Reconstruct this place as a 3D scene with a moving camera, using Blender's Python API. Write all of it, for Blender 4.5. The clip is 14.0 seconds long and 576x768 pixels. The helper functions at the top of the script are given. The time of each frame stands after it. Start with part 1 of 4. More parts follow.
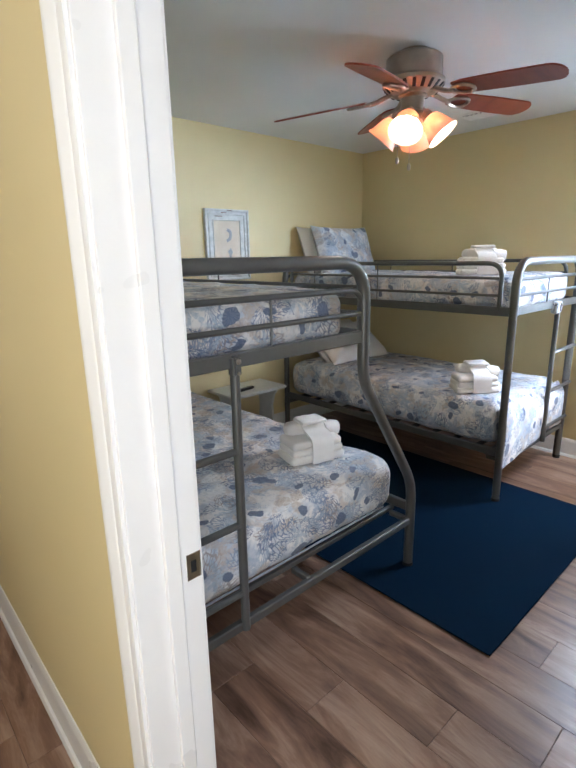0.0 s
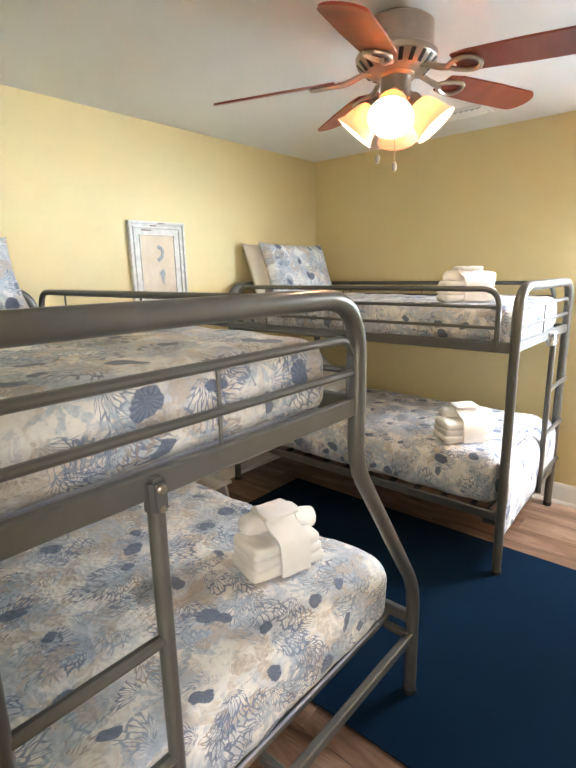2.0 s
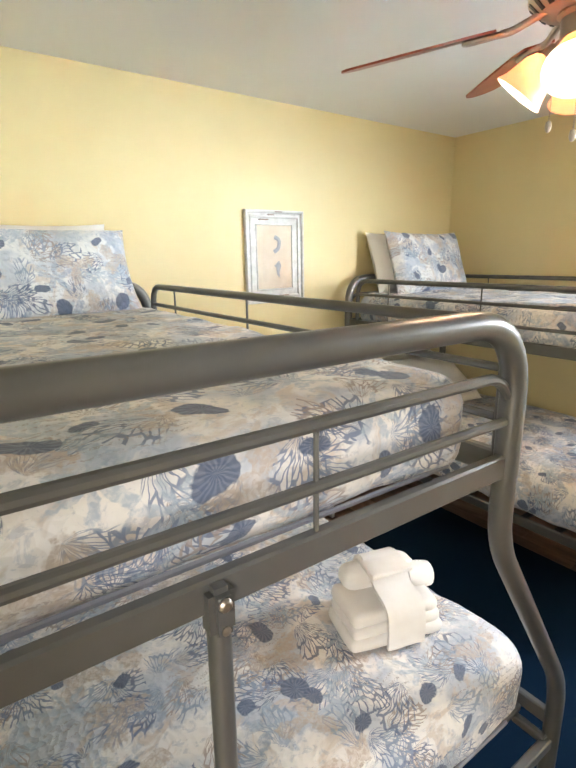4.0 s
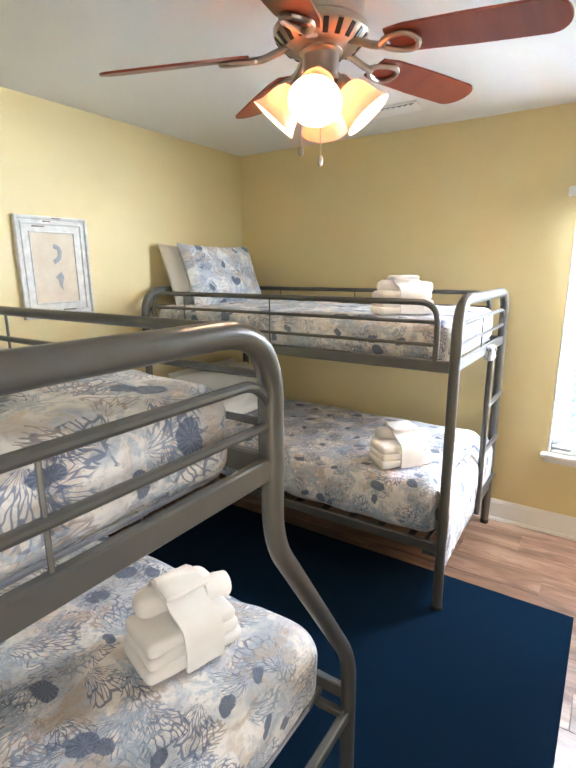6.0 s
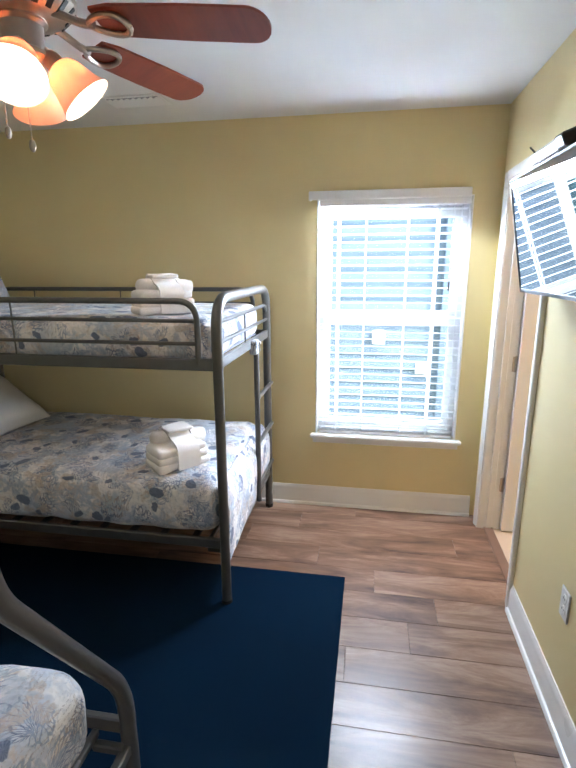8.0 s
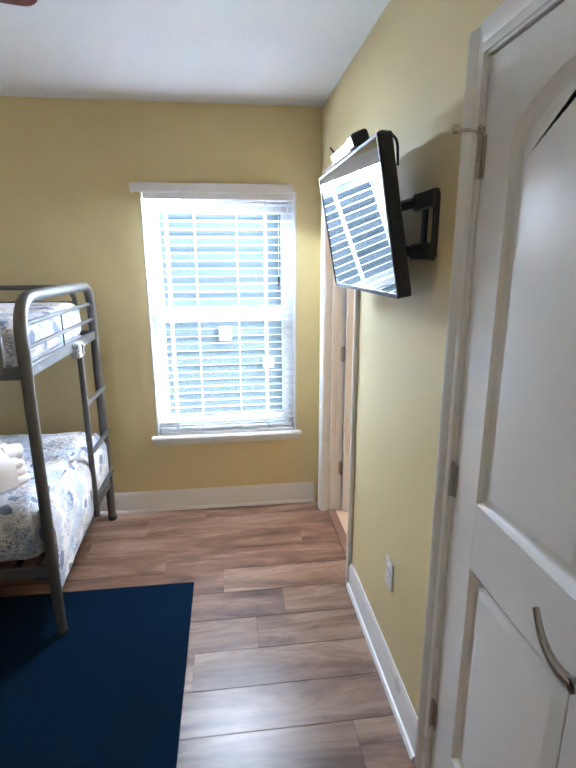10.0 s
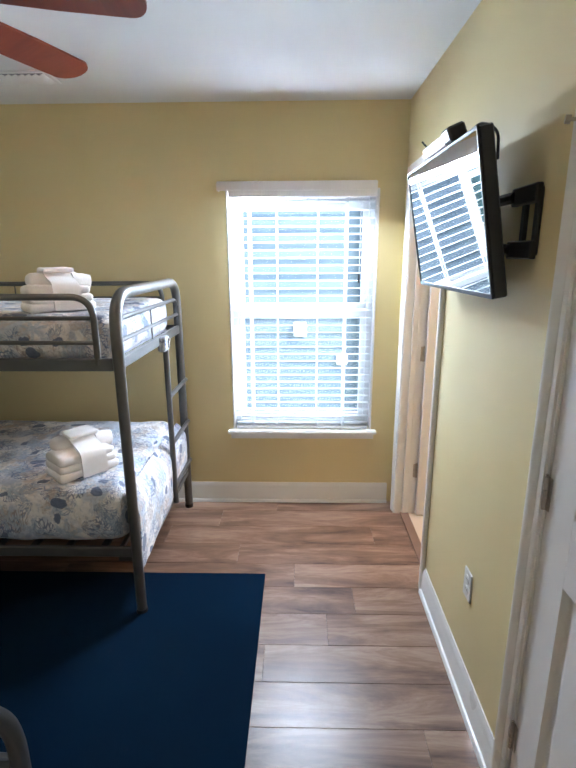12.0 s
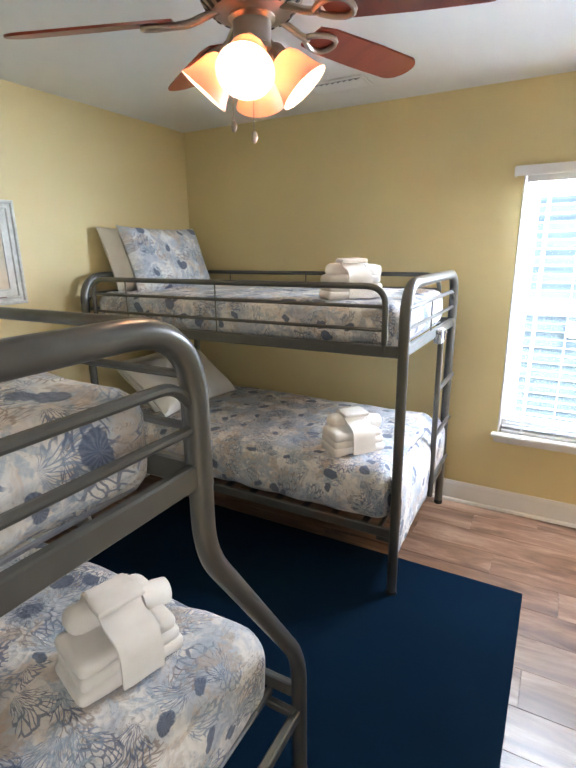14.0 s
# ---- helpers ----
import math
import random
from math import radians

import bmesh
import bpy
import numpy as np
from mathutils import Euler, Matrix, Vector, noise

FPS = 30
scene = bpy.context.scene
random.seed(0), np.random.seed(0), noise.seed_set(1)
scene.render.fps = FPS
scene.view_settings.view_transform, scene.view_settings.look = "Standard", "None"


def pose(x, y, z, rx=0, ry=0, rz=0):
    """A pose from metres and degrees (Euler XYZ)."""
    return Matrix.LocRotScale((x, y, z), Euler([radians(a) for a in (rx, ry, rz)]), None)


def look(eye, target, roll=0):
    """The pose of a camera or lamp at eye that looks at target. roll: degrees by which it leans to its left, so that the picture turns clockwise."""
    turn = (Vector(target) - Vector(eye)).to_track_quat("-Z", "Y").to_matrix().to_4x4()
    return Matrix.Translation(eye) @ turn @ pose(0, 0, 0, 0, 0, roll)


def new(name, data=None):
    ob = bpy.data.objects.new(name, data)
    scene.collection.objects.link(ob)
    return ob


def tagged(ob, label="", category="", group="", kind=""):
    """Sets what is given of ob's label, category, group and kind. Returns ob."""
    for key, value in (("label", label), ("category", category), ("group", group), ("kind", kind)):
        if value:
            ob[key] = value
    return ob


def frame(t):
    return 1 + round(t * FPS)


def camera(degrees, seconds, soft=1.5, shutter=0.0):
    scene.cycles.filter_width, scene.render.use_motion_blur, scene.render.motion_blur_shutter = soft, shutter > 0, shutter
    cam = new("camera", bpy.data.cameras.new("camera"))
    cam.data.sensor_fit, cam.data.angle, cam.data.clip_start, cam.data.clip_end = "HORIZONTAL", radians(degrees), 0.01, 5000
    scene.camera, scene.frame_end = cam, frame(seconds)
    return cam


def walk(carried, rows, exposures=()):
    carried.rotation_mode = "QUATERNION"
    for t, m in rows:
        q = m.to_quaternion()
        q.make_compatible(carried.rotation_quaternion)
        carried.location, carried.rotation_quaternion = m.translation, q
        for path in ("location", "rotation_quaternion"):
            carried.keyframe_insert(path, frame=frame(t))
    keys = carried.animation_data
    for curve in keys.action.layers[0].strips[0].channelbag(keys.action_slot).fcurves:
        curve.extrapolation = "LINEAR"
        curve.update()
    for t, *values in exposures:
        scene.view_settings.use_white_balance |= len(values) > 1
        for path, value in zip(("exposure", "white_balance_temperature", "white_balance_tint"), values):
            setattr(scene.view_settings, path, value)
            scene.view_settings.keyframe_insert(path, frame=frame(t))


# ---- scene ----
cam = camera(60.9, 14.0, 2.1)
PATH = [
    (0, (0.475, 0.545, 1.511), (1.777, 1.978, 1.009), -1.0),
    (0.5, (0.611, 0.694, 1.521), (2.042, 1.988, 0.992), -1.1),
    (1, (0.745, 0.811, 1.519), (2.176, 2.106, 0.994), -1.0),
    (1.5, (0.838, 0.932, 1.524), (2.28, 2.229, 1.039), -0.7),
    (2, (0.912, 1.064, 1.552), (2.382, 2.344, 1.106), -1.1),
    (2.5, (0.975, 1.137, 1.568), (2.308, 2.549, 1.091), -2.3),
    (2.7, (1.015, 1.176, 1.582), (2.19, 2.72, 1.098), -2.4),
    (4.8, (1.14, 1.273, 1.601), (2.254, 2.855, 1.094), -0.6),
    (5, (1.152, 1.261, 1.597), (2.374, 2.764, 1.099), -0.4),
    (5.5, (1.178, 1.231, 1.596), (2.63, 2.522, 1.119), -0.2),
    (6, (1.213, 1.206, 1.595), (2.835, 2.283, 1.139), -0.2),
    (6.5, (1.237, 1.176, 1.604), (2.979, 2.048, 1.151), -0.3),
    (7, (1.27, 1.154, 1.603), (3.097, 1.828, 1.146), -0.4),
    (7.5, (1.298, 1.123, 1.602), (3.178, 1.621, 1.136), -0.6),
    (8, (1.318, 1.098, 1.603), (3.233, 1.427, 1.13), -0.3),
    (8.5, (1.338, 1.064, 1.597), (3.275, 1.215, 1.124), 0.0),
    (9, (1.357, 1.033, 1.598), (3.3, 0.985, 1.127), 0.2),
    (9.2, (1.361, 1.021, 1.598), (3.3, 0.891, 1.128), 0.3),
    (11.3, (1.382, 0.942, 1.602), (3.3, 0.672, 1.106), -0.4),
    (11.5, (1.381, 0.963, 1.605), (3.309, 0.778, 1.105), -0.4),
    (12, (1.379, 1.014, 1.607), (3.314, 1.061, 1.102), -0.3),
    (12.5, (1.378, 1.064, 1.606), (3.292, 1.335, 1.096), -0.2),
    (13, (1.363, 1.123, 1.602), (3.234, 1.61, 1.089), -0.0),
    (13.5, (1.346, 1.166, 1.602), (3.14, 1.88, 1.081), -0.1),
    (14, (1.316, 1.194, 1.606), (3.003, 2.131, 1.078), -0.7),
]
walk(cam, [(t, look(eye, target, roll)) for t, eye, target, roll in PATH],
     [(0.0, 3.60, 5450, 10), (0.5, 3.75, 6350, 10), (1.5, 4.22, 6500, 10), (2.7, 4.35, 6450, 10), (5.0, 4.55, 6300, 10), (6.6, 4.05, 6050, 10), (7.6, 3.68, 5800, 10), (9.0, 3.50, 5650, 10), (11.5, 3.46, 5600, 10), (14.0, 3.82, 6050, 10)])

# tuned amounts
WINDOW_W, SIDE_W, STRIP_W, HALL_W, DOOR_W, ACROSS_W, BATH_W, BULB_E = 24.0, 54.0, 3.7, 0.08, 2.9, 0.5, 2.0, 4.6
FANX, FANY, FANZ, FANA, SHADEA = 2.702, 2.068, 0.030, -19.0, -156.0
TVC, TVYAW, TVTILT, TVROLL, TVW = (3.081, 0.545, 1.704), 91.0, 10.6, 0.0, 0.742

# ---- world, sun, lights ----
world = bpy.data.worlds.new("sky")
scene.world = world
world.use_nodes = True
wn = world.node_tree.nodes
sky = wn.new("ShaderNodeTexSky")
sky.sky_type, sky.sun_disc = "NISHITA", False
sky.sun_elevation, sky.sun_rotation = radians(48), radians(200)
world.node_tree.links.new(sky.outputs[0], wn["Background"].inputs[0])
wn["Background"].inputs[1].default_value = 0.055
sun = new("sun", bpy.data.lights.new("sun", "SUN"))
sun.data.energy, sun.data.angle, sun.data.color = 1.5, radians(0.5), (1, 0.95, 0.88)
sun.matrix_world = look((-6, -14, 18), (0, 0, 0))


def area_lamp(name, eye, target, sx, sy, watts, colour):
    data = bpy.data.lights.new(name, "AREA")
    data.shape, data.size, data.size_y, data.energy, data.color = "RECTANGLE", sx, sy, watts, colour
    ob = new(name, data)
    ob.matrix_world = look(eye, target)
    return ob


XW, XE, XH, YT, YN, ZC = 4.40, 0.925, 0.785, 0.40, 3.755, 2.44   # window wall, entry wall faces, door wall, far wall, ceiling
area_lamp("window_daylight", (5.5, 1.0, 3.0), (3.2, 1.1, 0.4), 1.6, 1.4, WINDOW_W, (0.80, 0.90, 1.0))
area_lamp("side_daylight", (6.0, -1.15, 1.55), (3.9, 1.35, 1.35), 2.2, 1.2, SIDE_W, (0.82, 0.91, 1.0))
# added fill strip under the valance, room side of the blind, for skylight
area_lamp("window_fill_strip", (XW - 0.046, 1.05, 1.922), (XW - 0.85, 1.25, 0.70), 0.68, 0.045, STRIP_W, (0.86, 0.93, 1.0))
# unseen lamp added for the hall's grazing light; no opening is built here
area_lamp("hall_end_fill", (0.25, -1.3, 1.5), (0.5, 2.0, 0.9), 0.8, 1.6, HALL_W, (0.93, 0.95, 1.0))
# unseen fill added in the hall, aimed through the doorway at the near bunk
area_lamp("doorway_fill", (0.0, -0.15, 1.45), (1.55, 1.75, 1.05), 0.9, 1.5, DOOR_W, (1.0, 0.95, 0.90))
# unseen fill added before the solid hall wall to brighten the wall opposite
area_lamp("hall_side_fill", (-0.27, 2.35, 1.45), (1.0, 2.25, 1.35), 0.9, 1.7, ACROSS_W, (1.0, 0.93, 0.85))
area_lamp("bath_light", (3.9, -0.7, 2.3), (3.9, -0.6, 0), 0.4, 0.4, BATH_W, (1.0, 0.72, 0.5))


# ---- materials ----
def material(name, colour=(0.8, 0.8, 0.8), rough=0.5, metal=0.0):
    m = bpy.data.materials.new(name)
    m.use_nodes = True
    b = m.node_tree.nodes["Principled BSDF"]
    b.inputs["Base Color"].default_value = (*colour, 1)
    b.inputs["Roughness"].default_value = rough
    b.inputs["Metallic"].default_value = metal
    return m


def tree(m):
    return m.node_tree.nodes, m.node_tree.links, m.node_tree.nodes["Principled BSDF"]


def node(m, kind, **values):
    n = m.node_tree.nodes.new(kind)
    for key, value in values.items():
        n.inputs[key].default_value = value
    return n


def calc(m, op, a, b=0.0, clamp=False):
    n = m.node_tree.nodes.new("ShaderNodeMath")
    n.operation, n.use_clamp = op, clamp
    for i, v in enumerate((a, b)):
        if hasattr(v, "links"):
            m.node_tree.links.new(v, n.inputs[i])
        else:
            n.inputs[i].default_value = v
    return n.outputs[0]


def blend(m, fac, a, b):
    n = m.node_tree.nodes.new("ShaderNodeMix")
    n.data_type = "RGBA"
    for slot, v in ((0, fac), (6, a), (7, b)):
        if hasattr(v, "links"):
            m.node_tree.links.new(v, n.inputs[slot])
        else:
            n.inputs[slot].default_value = v if slot == 0 else (*v, 1)
    return n.outputs[2]


def ramp(m, fac, lo, hi):
    n = m.node_tree.nodes.new("ShaderNodeMapRange")
    n.inputs[1].default_value, n.inputs[2].default_value = lo, hi
    m.node_tree.links.new(fac, n.inputs[0])
    return n.outputs[0]


def coords(m, kind="Object"):
    return m.node_tree.nodes.new("ShaderNodeTexCoord").outputs[kind]


def noise_of(m, vec, scale, detail=3.0, rough=0.55, dist=0.0):
    n = node(m, "ShaderNodeTexNoise", Scale=scale, Detail=detail, Roughness=rough, Distortion=dist)
    m.node_tree.links.new(vec, n.inputs["Vector"])
    return n.outputs["Fac"]


def bump(m, height, strength, dist=0.01):
    n = node(m, "ShaderNodeBump", Strength=strength, Distance=dist)
    m.node_tree.links.new(height, n.inputs["Height"])
    m.node_tree.links.new(n.outputs[0], m.node_tree.nodes["Principled BSDF"].inputs["Normal"])


def mottled(name, c1, c2, rough, scale, fine=220.0, relief=0.1, metal=0.0, space="Object", rough_var=0.08):
    m = material(name, c1, rough, metal)
    nodes, links, b = tree(m)
    v = coords(m, space)
    big, small = noise_of(m, v, scale), noise_of(m, v, fine, 4.0)
    mixed = calc(m, "ADD", calc(m, "MULTIPLY", ramp(m, big, 0.3, 0.7), 0.7), calc(m, "MULTIPLY", small, 0.3))
    links.new(blend(m, mixed, c1, c2), b.inputs["Base Color"])
    links.new(calc(m, "ADD", rough - rough_var, calc(m, "MULTIPLY", big, 2 * rough_var)), b.inputs["Roughness"])
    bump(m, small, relief, 0.002)
    return m


YELLOW = mottled("yellow_wall_paint", (0.705, 0.592, 0.312), (0.745, 0.627, 0.342), 0.55, 1.6, 260, 0.10)
CEILING = mottled("white_ceiling_paint", (0.76, 0.77, 0.76), (0.80, 0.80, 0.79), 0.8, 2.0, 140, 0.25)
TRIM = mottled("white_trim_paint", (0.78, 0.77, 0.74), (0.81, 0.80, 0.78), 0.3, 5.0, 300, 0.03)
DOORPAINT = mottled("white_door_paint", (0.76, 0.75, 0.74), (0.79, 0.78, 0.77), 0.32, 5.0, 240, 0.05)
GREYMETAL = mottled("grey_powder_coat", (0.13, 0.13, 0.125), (0.155, 0.155, 0.15), 0.33, 14.0, 700, 0.06, 0.55)
DARKSLAT = mottled("black_slat_metal", (0.03, 0.03, 0.03), (0.04, 0.04, 0.04), 0.5, 20, 300, 0.05)
RUGM = mottled("navy_rug_weave", (0.0011, 0.0095, 0.026), (0.0019, 0.0135, 0.034), 0.95, 2.5, 420, 0.8)
RUGM.node_tree.nodes["Principled BSDF"].inputs["Specular IOR Level"].default_value = 0.08
PILLOWW = mottled("white_pillow_cotton", (0.78, 0.76, 0.72), (0.82, 0.80, 0.77), 0.85, 7.0, 300, 0.25)
TOWELM = mottled("white_terry_cloth", (0.84, 0.80, 0.76), (0.89, 0.86, 0.83), 0.95, 30.0, 480, 0.45)
NICKEL = mottled("brushed_nickel", (0.36, 0.32, 0.28), (0.44, 0.39, 0.34), 0.33, 25, 500, 0.03, 1.0)
BRASSY = mottled("satin_hinge_metal", (0.40, 0.36, 0.31), (0.46, 0.41, 0.35), 0.35, 30, 500, 0.03, 1.0)
BLACKP = mottled("black_plastic", (0.012, 0.012, 0.013), (0.02, 0.02, 0.02), 0.4, 20, 500, 0.05)
WHITEP = mottled("white_plastic", (0.78, 0.78, 0.77), (0.82, 0.82, 0.81), 0.35, 12, 300, 0.02)
BLINDM = mottled("white_blind_slat", (0.80, 0.81, 0.82), (0.84, 0.84, 0.85), 0.45, 12, 300, 0.03)
TAPEM = mottled("white_ladder_tape", (0.84, 0.84, 0.84), (0.88, 0.88, 0.88), 0.8, 20, 400, 0.03)
tn, tl, tb = tree(TAPEM)
through_cloth = node(TAPEM, "ShaderNodeBsdfTranslucent", Color=(0.9, 0.92, 0.95, 1))
tape_mix = node(TAPEM, "ShaderNodeMixShader", Fac=0.65)
tl.new(tb.outputs[0], tape_mix.inputs[1]), tl.new(through_cloth.outputs[0], tape_mix.inputs[2])
tl.new(tape_mix.outputs[0], tn["Material Output"].inputs["Surface"])
VINYL = mottled("white_window_vinyl", (0.80, 0.81, 0.82), (0.84, 0.84, 0.85), 0.3, 12, 300, 0.02)
SIDING = mottled("blue_grey_siding", (0.115, 0.155, 0.20), (0.135, 0.175, 0.22), 0.7, 1.5, 60, 0.2)
OUTTRIM = mottled("white_outdoor_trim", (0.8, 0.8, 0.8), (0.84, 0.84, 0.84), 0.5, 3, 60, 0.1)
GRASS = mottled("lawn_green", (0.05, 0.08, 0.03), (0.09, 0.12, 0.05), 0.9, 0.8, 30, 0.6)
ROOFM = mottled("grey_roof_shingle", (0.12, 0.12, 0.12), (0.2, 0.2, 0.2), 0.9, 2, 25, 0.5)
TILEM = mottled("tan_bath_tile", (0.52, 0.40, 0.28), (0.60, 0.47, 0.34), 0.4, 3, 60, 0.05)
STRIPM = mottled("brown_threshold_wood", (0.16, 0.092, 0.062), (0.22, 0.13, 0.09), 0.4, 8, 120, 0.1)
GLASS = material("window_glass", (1, 1, 1), 0.0)
GLASS.node_tree.nodes["Principled BSDF"].inputs["Transmission Weight"].default_value = 1.0
GLASS.node_tree.nodes["Principled BSDF"].inputs["IOR"].default_value = 1.1
SCREENM = material("insect_mesh", (0.22, 0.23, 0.24), 0.7)
mn, ml, mb = tree(SCREENM)
mesh_gap = node(SCREENM, "ShaderNodeBsdfTransparent")
mesh_mix = node(SCREENM, "ShaderNodeMixShader", Fac=0.10)
ml.new(mesh_gap.outputs[0], mesh_mix.inputs[1]), ml.new(mb.outputs[0], mesh_mix.inputs[2])
ml.new(mesh_mix.outputs[0], mn["Material Output"].inputs["Surface"])
SCREEN = material("glossy_tv_screen", (0.008, 0.009, 0.011), 0.03)
SCREEN.node_tree.nodes["Principled BSDF"].inputs["Specular IOR Level"].default_value = 1.0
SCREEN.node_tree.nodes["Principled BSDF"].inputs["Coat Weight"].default_value = 1.0
SCREEN.node_tree.nodes["Principled BSDF"].inputs["Coat Roughness"].default_value = 0.02
SCREEN.node_tree.nodes["Principled BSDF"].inputs["Coat IOR"].default_value = 4.5


def wood_planks(name, dark, mid, pale, rough, length_axis="Y", per_object=True):
    """Grain that runs along one axis, tinted plank by plank."""
    m = material(name, mid, rough)
    nodes, links, b = tree(m)
    info = nodes.new("ShaderNodeObjectInfo").outputs["Random"]
    pos = coords(m, "Object")
    shift = nodes.new("ShaderNodeCombineXYZ")
    for i in range(3):
        links.new(calc(m, "MULTIPLY", info, 37.0 + 11 * i), shift.inputs[i])
    add = nodes.new("ShaderNodeVectorMath")
    links.new(pos, add.inputs[0])
    links.new(shift.outputs[0], add.inputs[1])
    mp = nodes.new("ShaderNodeMapping")
    links.new(add.outputs[0], mp.inputs["Vector"])
    mp.inputs["Scale"].default_value = (1, 0.17, 1) if length_axis == "Y" else (0.17, 1, 1)
    broad = noise_of(m, mp.outputs[0], 9.0, 6.0, 0.66, 0.7)
    fine = noise_of(m, mp.outputs[0], 75.0, 5.0, 0.65)
    patch = noise_of(m, add.outputs[0], 2.2, 2.0)
    tone = calc(m, "ADD", calc(m, "MULTIPLY", broad, 1.45), calc(m, "ADD", calc(m, "MULTIPLY", fine, 0.18), calc(m, "ADD", calc(m, "MULTIPLY", info, 0.17), calc(m, "MULTIPLY", patch, 0.25))))
    c = blend(m, ramp(m, tone, 0.72, 1.02), dark, mid)
    c = blend(m, ramp(m, tone, 1.02, 1.38), c, pale)
    links.new(c, b.inputs["Base Color"])
    links.new(calc(m, "ADD", rough - 0.06, calc(m, "MULTIPLY", fine, 0.14)), b.inputs["Roughness"])
    bump(m, fine, 0.12, 0.0015)
    return m


FLOORM = wood_planks("laminate_oak_plank", (0.060, 0.029, 0.018), (0.215, 0.122, 0.080), (0.44, 0.31, 0.225), 0.31)
BLADEM = wood_planks("cherry_fan_blade", (0.17, 0.026, 0.011), (0.25, 0.042, 0.016), (0.31, 0.060, 0.024), 0.3)
JOINTM = material("dark_plank_joint", (0.06, 0.035, 0.025), 0.7)
DISTRESS = mottled("distressed_grey_frame_paint", (0.50, 0.50, 0.48), (0.76, 0.76, 0.73), 0.6, 26, 90, 0.3)
MATBOARD = mottled("aged_parchment_print", (0.60, 0.50, 0.38), (0.74, 0.66, 0.54), 0.8, 9, 60, 0.05)
INKM = mottled("faded_blue_ink", (0.26, 0.28, 0.32), (0.40, 0.40, 0.42), 0.8, 40, 200, 0.05)
NSTM = mottled("whitewashed_table_paint", (0.62, 0.63, 0.60), (0.76, 0.76, 0.73), 0.5, 10, 120, 0.1)
BULB = material("lit_bulb", (1, 0.9, 0.7), 0.5)
BULB.node_tree.nodes["Principled BSDF"].inputs["Emission Color"].default_value = (1.0, 0.75, 0.50, 1)
BULB.node_tree.nodes["Principled BSDF"].inputs["Emission Strength"].default_value = BULB_E
SHADE = mottled("frosted_glass_shade", (0.90, 0.80, 0.70), (0.95, 0.86, 0.77), 0.4, 18, 200, 0.03)
sn, sl, sb = tree(SHADE)
glow = node(SHADE, "ShaderNodeBsdfTranslucent", Color=(1.0, 0.52, 0.33, 1))
mixer = node(SHADE, "ShaderNodeMixShader", Fac=0.25)
sl.new(sb.outputs[0], mixer.inputs[1]), sl.new(glow.outputs[0], mixer.inputs[2])
sl.new(mixer.outputs[0], sn["Material Output"].inputs["Surface"])


